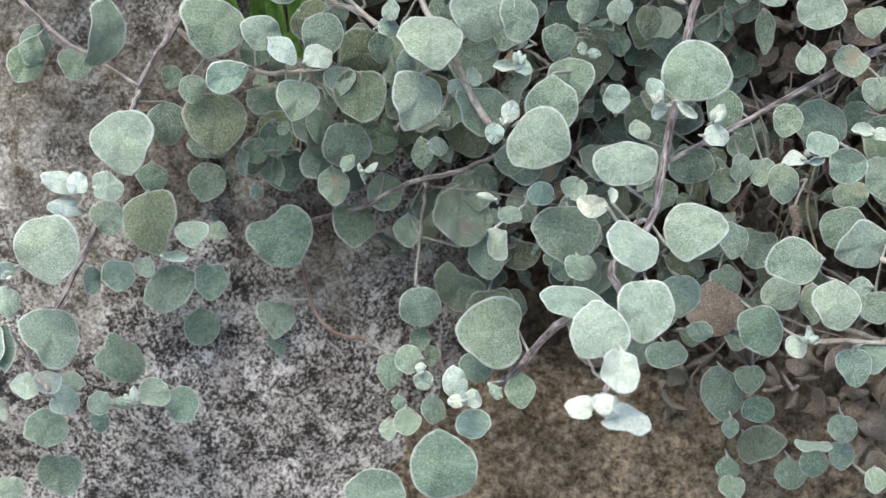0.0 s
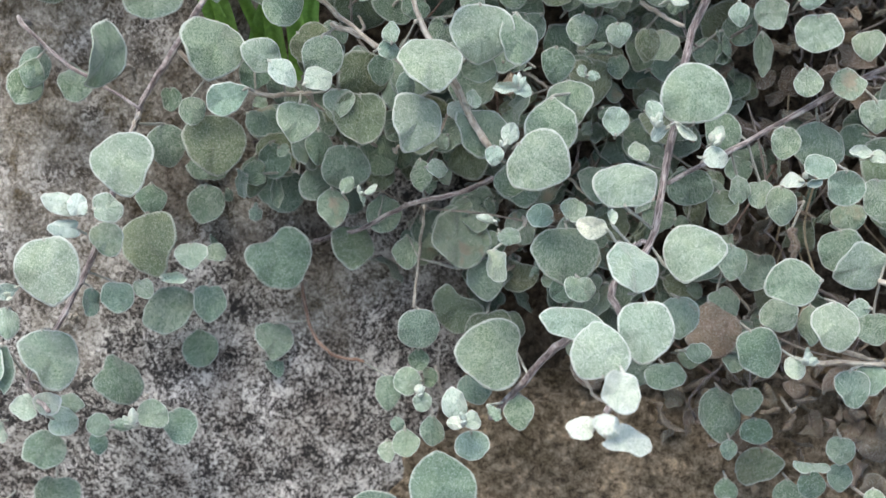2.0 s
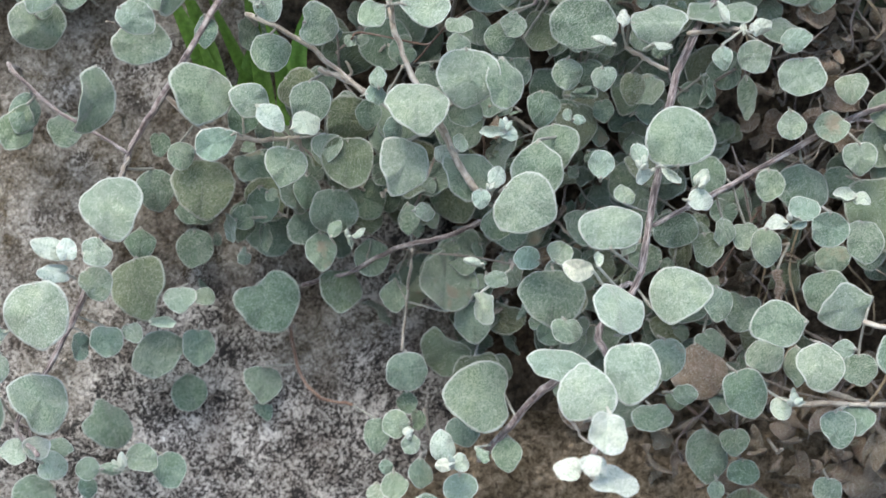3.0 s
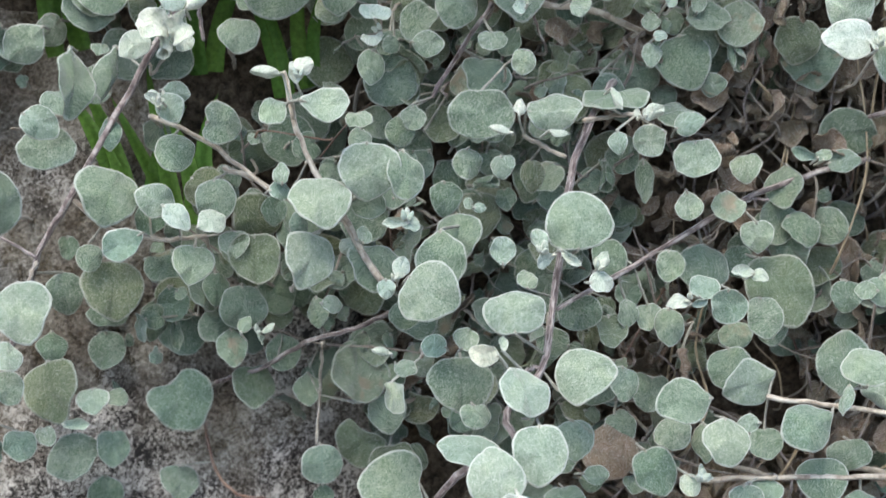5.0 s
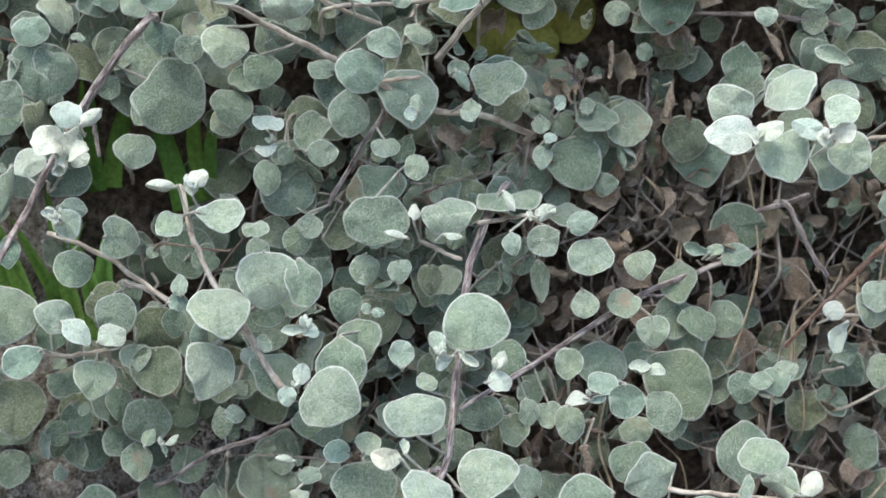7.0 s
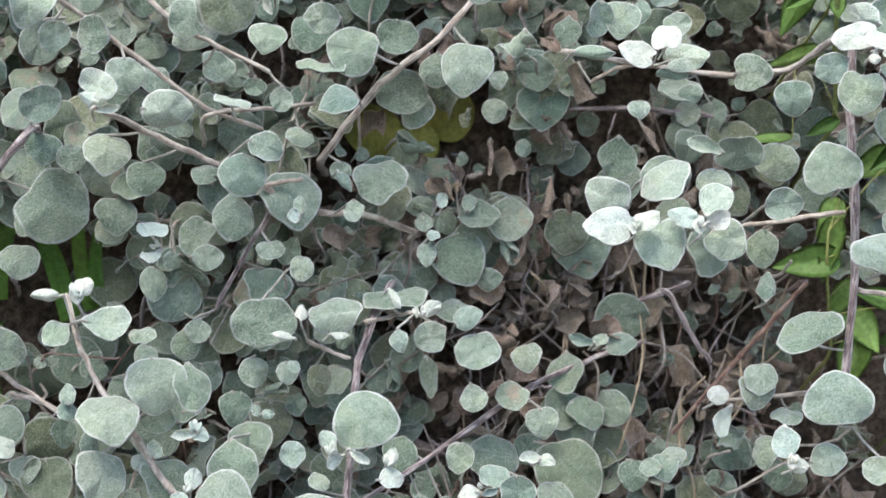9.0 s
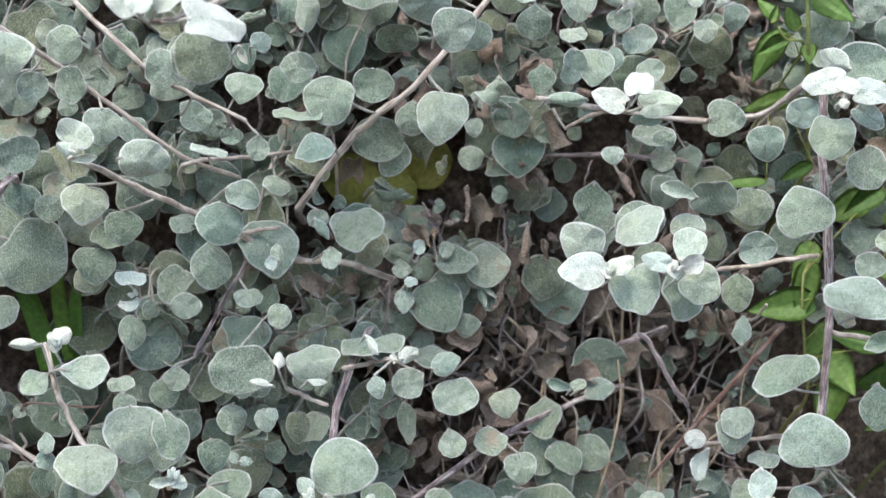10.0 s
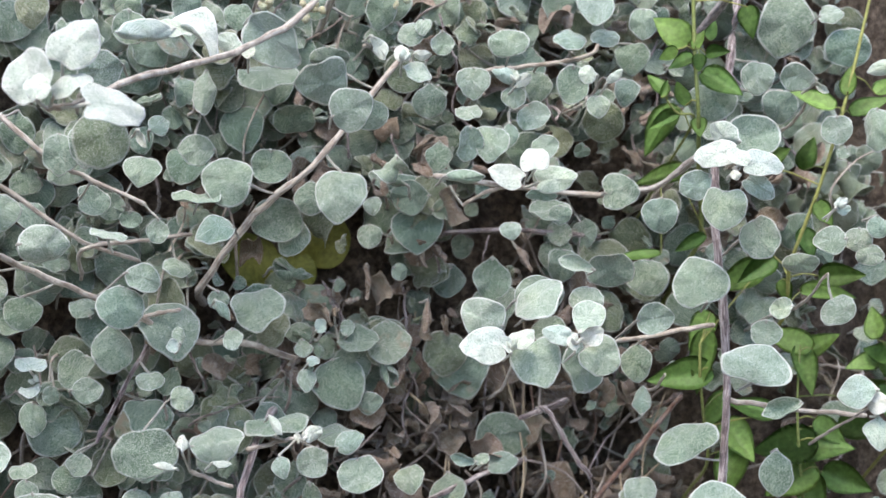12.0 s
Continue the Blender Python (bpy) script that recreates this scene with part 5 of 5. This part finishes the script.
weed([(380, 147, 150), (378, 166, 175), (393, 198, 195), (410, 236, 210), (431, 285, 220)], (1.2, 0.8), [
    (395, 238, 205, 23.6, 12.0, 144),
    (412, 243, 212, 15.6, 9.1, 67),
    (423, 232, 205, 20.9, 11.0, 4),
    (392, 184, 195, 14.7, 9.9, -72),
    (400, 157, 180, 22.0, 13.1, -17),
    (401, 154, 160, 27.2, 12.5, -12),
    (372, 172, 150, 22.8, 13.0, -159),
    (394, 178, 165, 16.8, 11.4, -83),
    (377, 156, 165, 12.0, 8.7, -93),
    (394, 229, 150, 20.1, 13.6, 22),
    (412, 228, 150, 17.9, 12.0, 57),
    (434, 241, 205, 15.7, 10.5, 31)])
weed([(349, 90, 85), (345, 110, 105), (342, 128, 120), (344, 144, 125)], (1.0, 0.7), [
    (333, 131, 118, 32.8, 18.2, 174),
    (344, 136, 122, 32.2, 14.6, -112),
    (348, 152, 118, 23.4, 14.6, -131),
    (354, 81, 100, 30.6, 19.2, -113),
    (363, 97, 100, 27.7, 17.5, -70),
    (353, 113, 100, 23.3, 13.4, -122),
    (369, 111, 110, 26.9, 12.9, 152),
    (374, 176, 120, 26.8, 16.9, -168)])
weed([(394, 60, 85), (390, 81, 105), (391, 107, 115), (396, 134, 122)], (1.0, 0.7), [
    (393, 142, 118, 26.9, 15.8, 142),
    (397, 124, 122, 27.5, 14.1, -88),
    (407, 136, 118, 26.9, 15.2, 11),
    (383, 90, 108, 32.7, 22.0, 173),
    (402, 87, 108, 31.5, 20.3, -20),
    (385, 73, 100, 30.3, 20.4, -170),
    (407, 93, 112, 20.3, 12.4, -54),
    (425, 93, 108, 23.7, 15.2, -28),
    (415, 69, 100, 26.2, 17.5, -38),
    (397, 64, 95, 26.3, 17.6, -93),
    (438, 112, 105, 24.5, 15.2, 11),
    (383, 128, 108, 22.5, 13.0, 163)])
weed([(459, 92, 85), (447, 113, 110), (441, 128, 125)], (1.0, 0.7), [
    (438, 127, 125, 23.8, 15.3, 142),
    (448, 121, 125, 23.8, 15.3, 11),
    (435, 142, 130, 19.7, 12.4, 87),
    (451, 144, 125, 22.6, 14.1, 47),
    (444, 101, 110, 26.3, 16.4, -83),
    (432, 125, 115, 20.4, 12.8, -178)])

# ---- grass and a broad yellow-green leaf behind the shrub ----
def grass_tuft(u0, v0, d0, blades, seed):
    r = random.Random(seed)
    thing = new("grass_tuft")
    foot = at(u0, v0, d0)
    thing.location = foot
    inv = Matrix.Translation(-foot)
    for _ in range(blades):
        u, v = u0 + r.gauss(0, 9), v0 + r.gauss(0, 3)
        long, wide, ang = r.uniform(40, 75), r.uniform(6.0, 11.0), radians(r.gauss(92, 16))
        bend = r.uniform(-0.4, 0.4)
        bm = bmesh.new()
        rows = []
        for i in range(9):
            t = i / 8
            c = Vector((u + math.cos(ang + bend * t) * long * t, v + math.sin(ang + bend * t) * long * t, d0 + 26 * math.sin(1.6 * t)))
            w = wide * 0.5 * (1 - t ** 2.5) + 0.12
            side = Vector((-math.sin(ang + bend * t), math.cos(ang + bend * t), 0)) * w
            rows.append([bm.verts.new(inv @ (BANK @ (q * MM))) for q in (c - side, c - Vector((0, 0, 0.18 * wide)), c + side)])
        for a, b in zip(rows, rows[1:]):
            for k in range(2):
                bm.faces.new((a[k], a[k + 1], b[k + 1], b[k]))
        bmesh.ops.solidify(bm, geom=bm.faces[:], thickness=0.0002)
        link("blade", bm, GRASS, thing)
    tagged(thing, "tuft of bright green grass growing behind the shrub", "grass", "grass tufts")

for k, (u, v) in enumerate(GRASS_SPOTS):
    grass_tuft(u, v, bank_d(u, v) + 22, 4, 900 + k)

def broad_plant():
    thing = new("broad_leaved_plant")
    foot = at(156, 205, bank_d(156, 205) - 4)
    thing.location = foot
    inv = Matrix.Translation(-foot)
    r = random.Random(8)
    for u, v, length, width, angle in ((136, 231, 34, 30, 120), (176, 235, 32, 27, 60), (157, 220, 26, 24, -80)):
        d = bank_d(u, v) + 12
        m, base = leaf_frame(u, v, d, length, width, angle, r, 8)
        ob = new("leaf", BLADES[1][2])
        ob.parent = thing
        ob.matrix_basis = inv @ to_world(m)
        for slot in ob.material_slots:
            slot.link, slot.material = "OBJECT", OLIVE_LEAF
        bm = bmesh.new()
        tube(bm, [inv @ (BANK @ (q * MM)) for q in (base, (base + Vector((156, 205, d - 8))) / 2, Vector((156, 205, bank_d(156, 205) - 4)))], 0.7 * MM, 0.8 * MM, 6)
        link("petiole", bm, WEED_STEM, thing)
    tagged(thing, "low plant with broad yellow-green leaves in the shade", "plant")

broad_plant()

# ---- dried flower clusters at the top of the shrub ----
CREAM = felt("dried_flower", (0.50, 0.45, 0.30), hairs=0.3)

def flower_cluster(u, v, d, seed):
    r = random.Random(seed)
    thing = new("flower_cluster")
    foot = at(u, v + 16, bank_d(u, v + 16) - 5)
    thing.location = foot
    inv = Matrix.Translation(-foot)
    bm = bmesh.new()
    stalk = spline([Vector((u, v + 16, bank_d(u, v + 16) - 5)), Vector((u, v + 14, d - 30)), Vector((u, v, d))], 5)
    tube(bm, [inv @ (BANK @ (p * MM)) for p in stalk], 0.9 * MM, 0.6 * MM, 6, 0.1, r)
    link("stalk", bm, BARK["y"], thing)
    for _ in range(9):
        bm = bmesh.new()
        bmesh.ops.create_icosphere(bm, subdivisions=2, radius=1.0)
        c = Vector((u + r.gauss(0, 3.2), v + r.gauss(0, 2.6), d + r.uniform(-1, 3)))
        rad = r.uniform(1.3, 2.1)
        for vert in bm.verts:
            p = vert.co * rad * (1 + 0.2 * noise.noise(vert.co * 3 + c))
            vert.co = inv @ (BANK @ ((c + Vector((p.x, p.y * 1.2, p.z))) * MM))
        link("flower_head", bm, CREAM, thing)
    tagged(thing, "cluster of small dried cream flower heads on a woolly stalk", "flower cluster", "flower clusters")

for k, (u, v, d) in enumerate(((150, 327, 168), (172, 321, 166), (212, 323, 166))):
    flower_cluster(u, v, d, 60 + k)
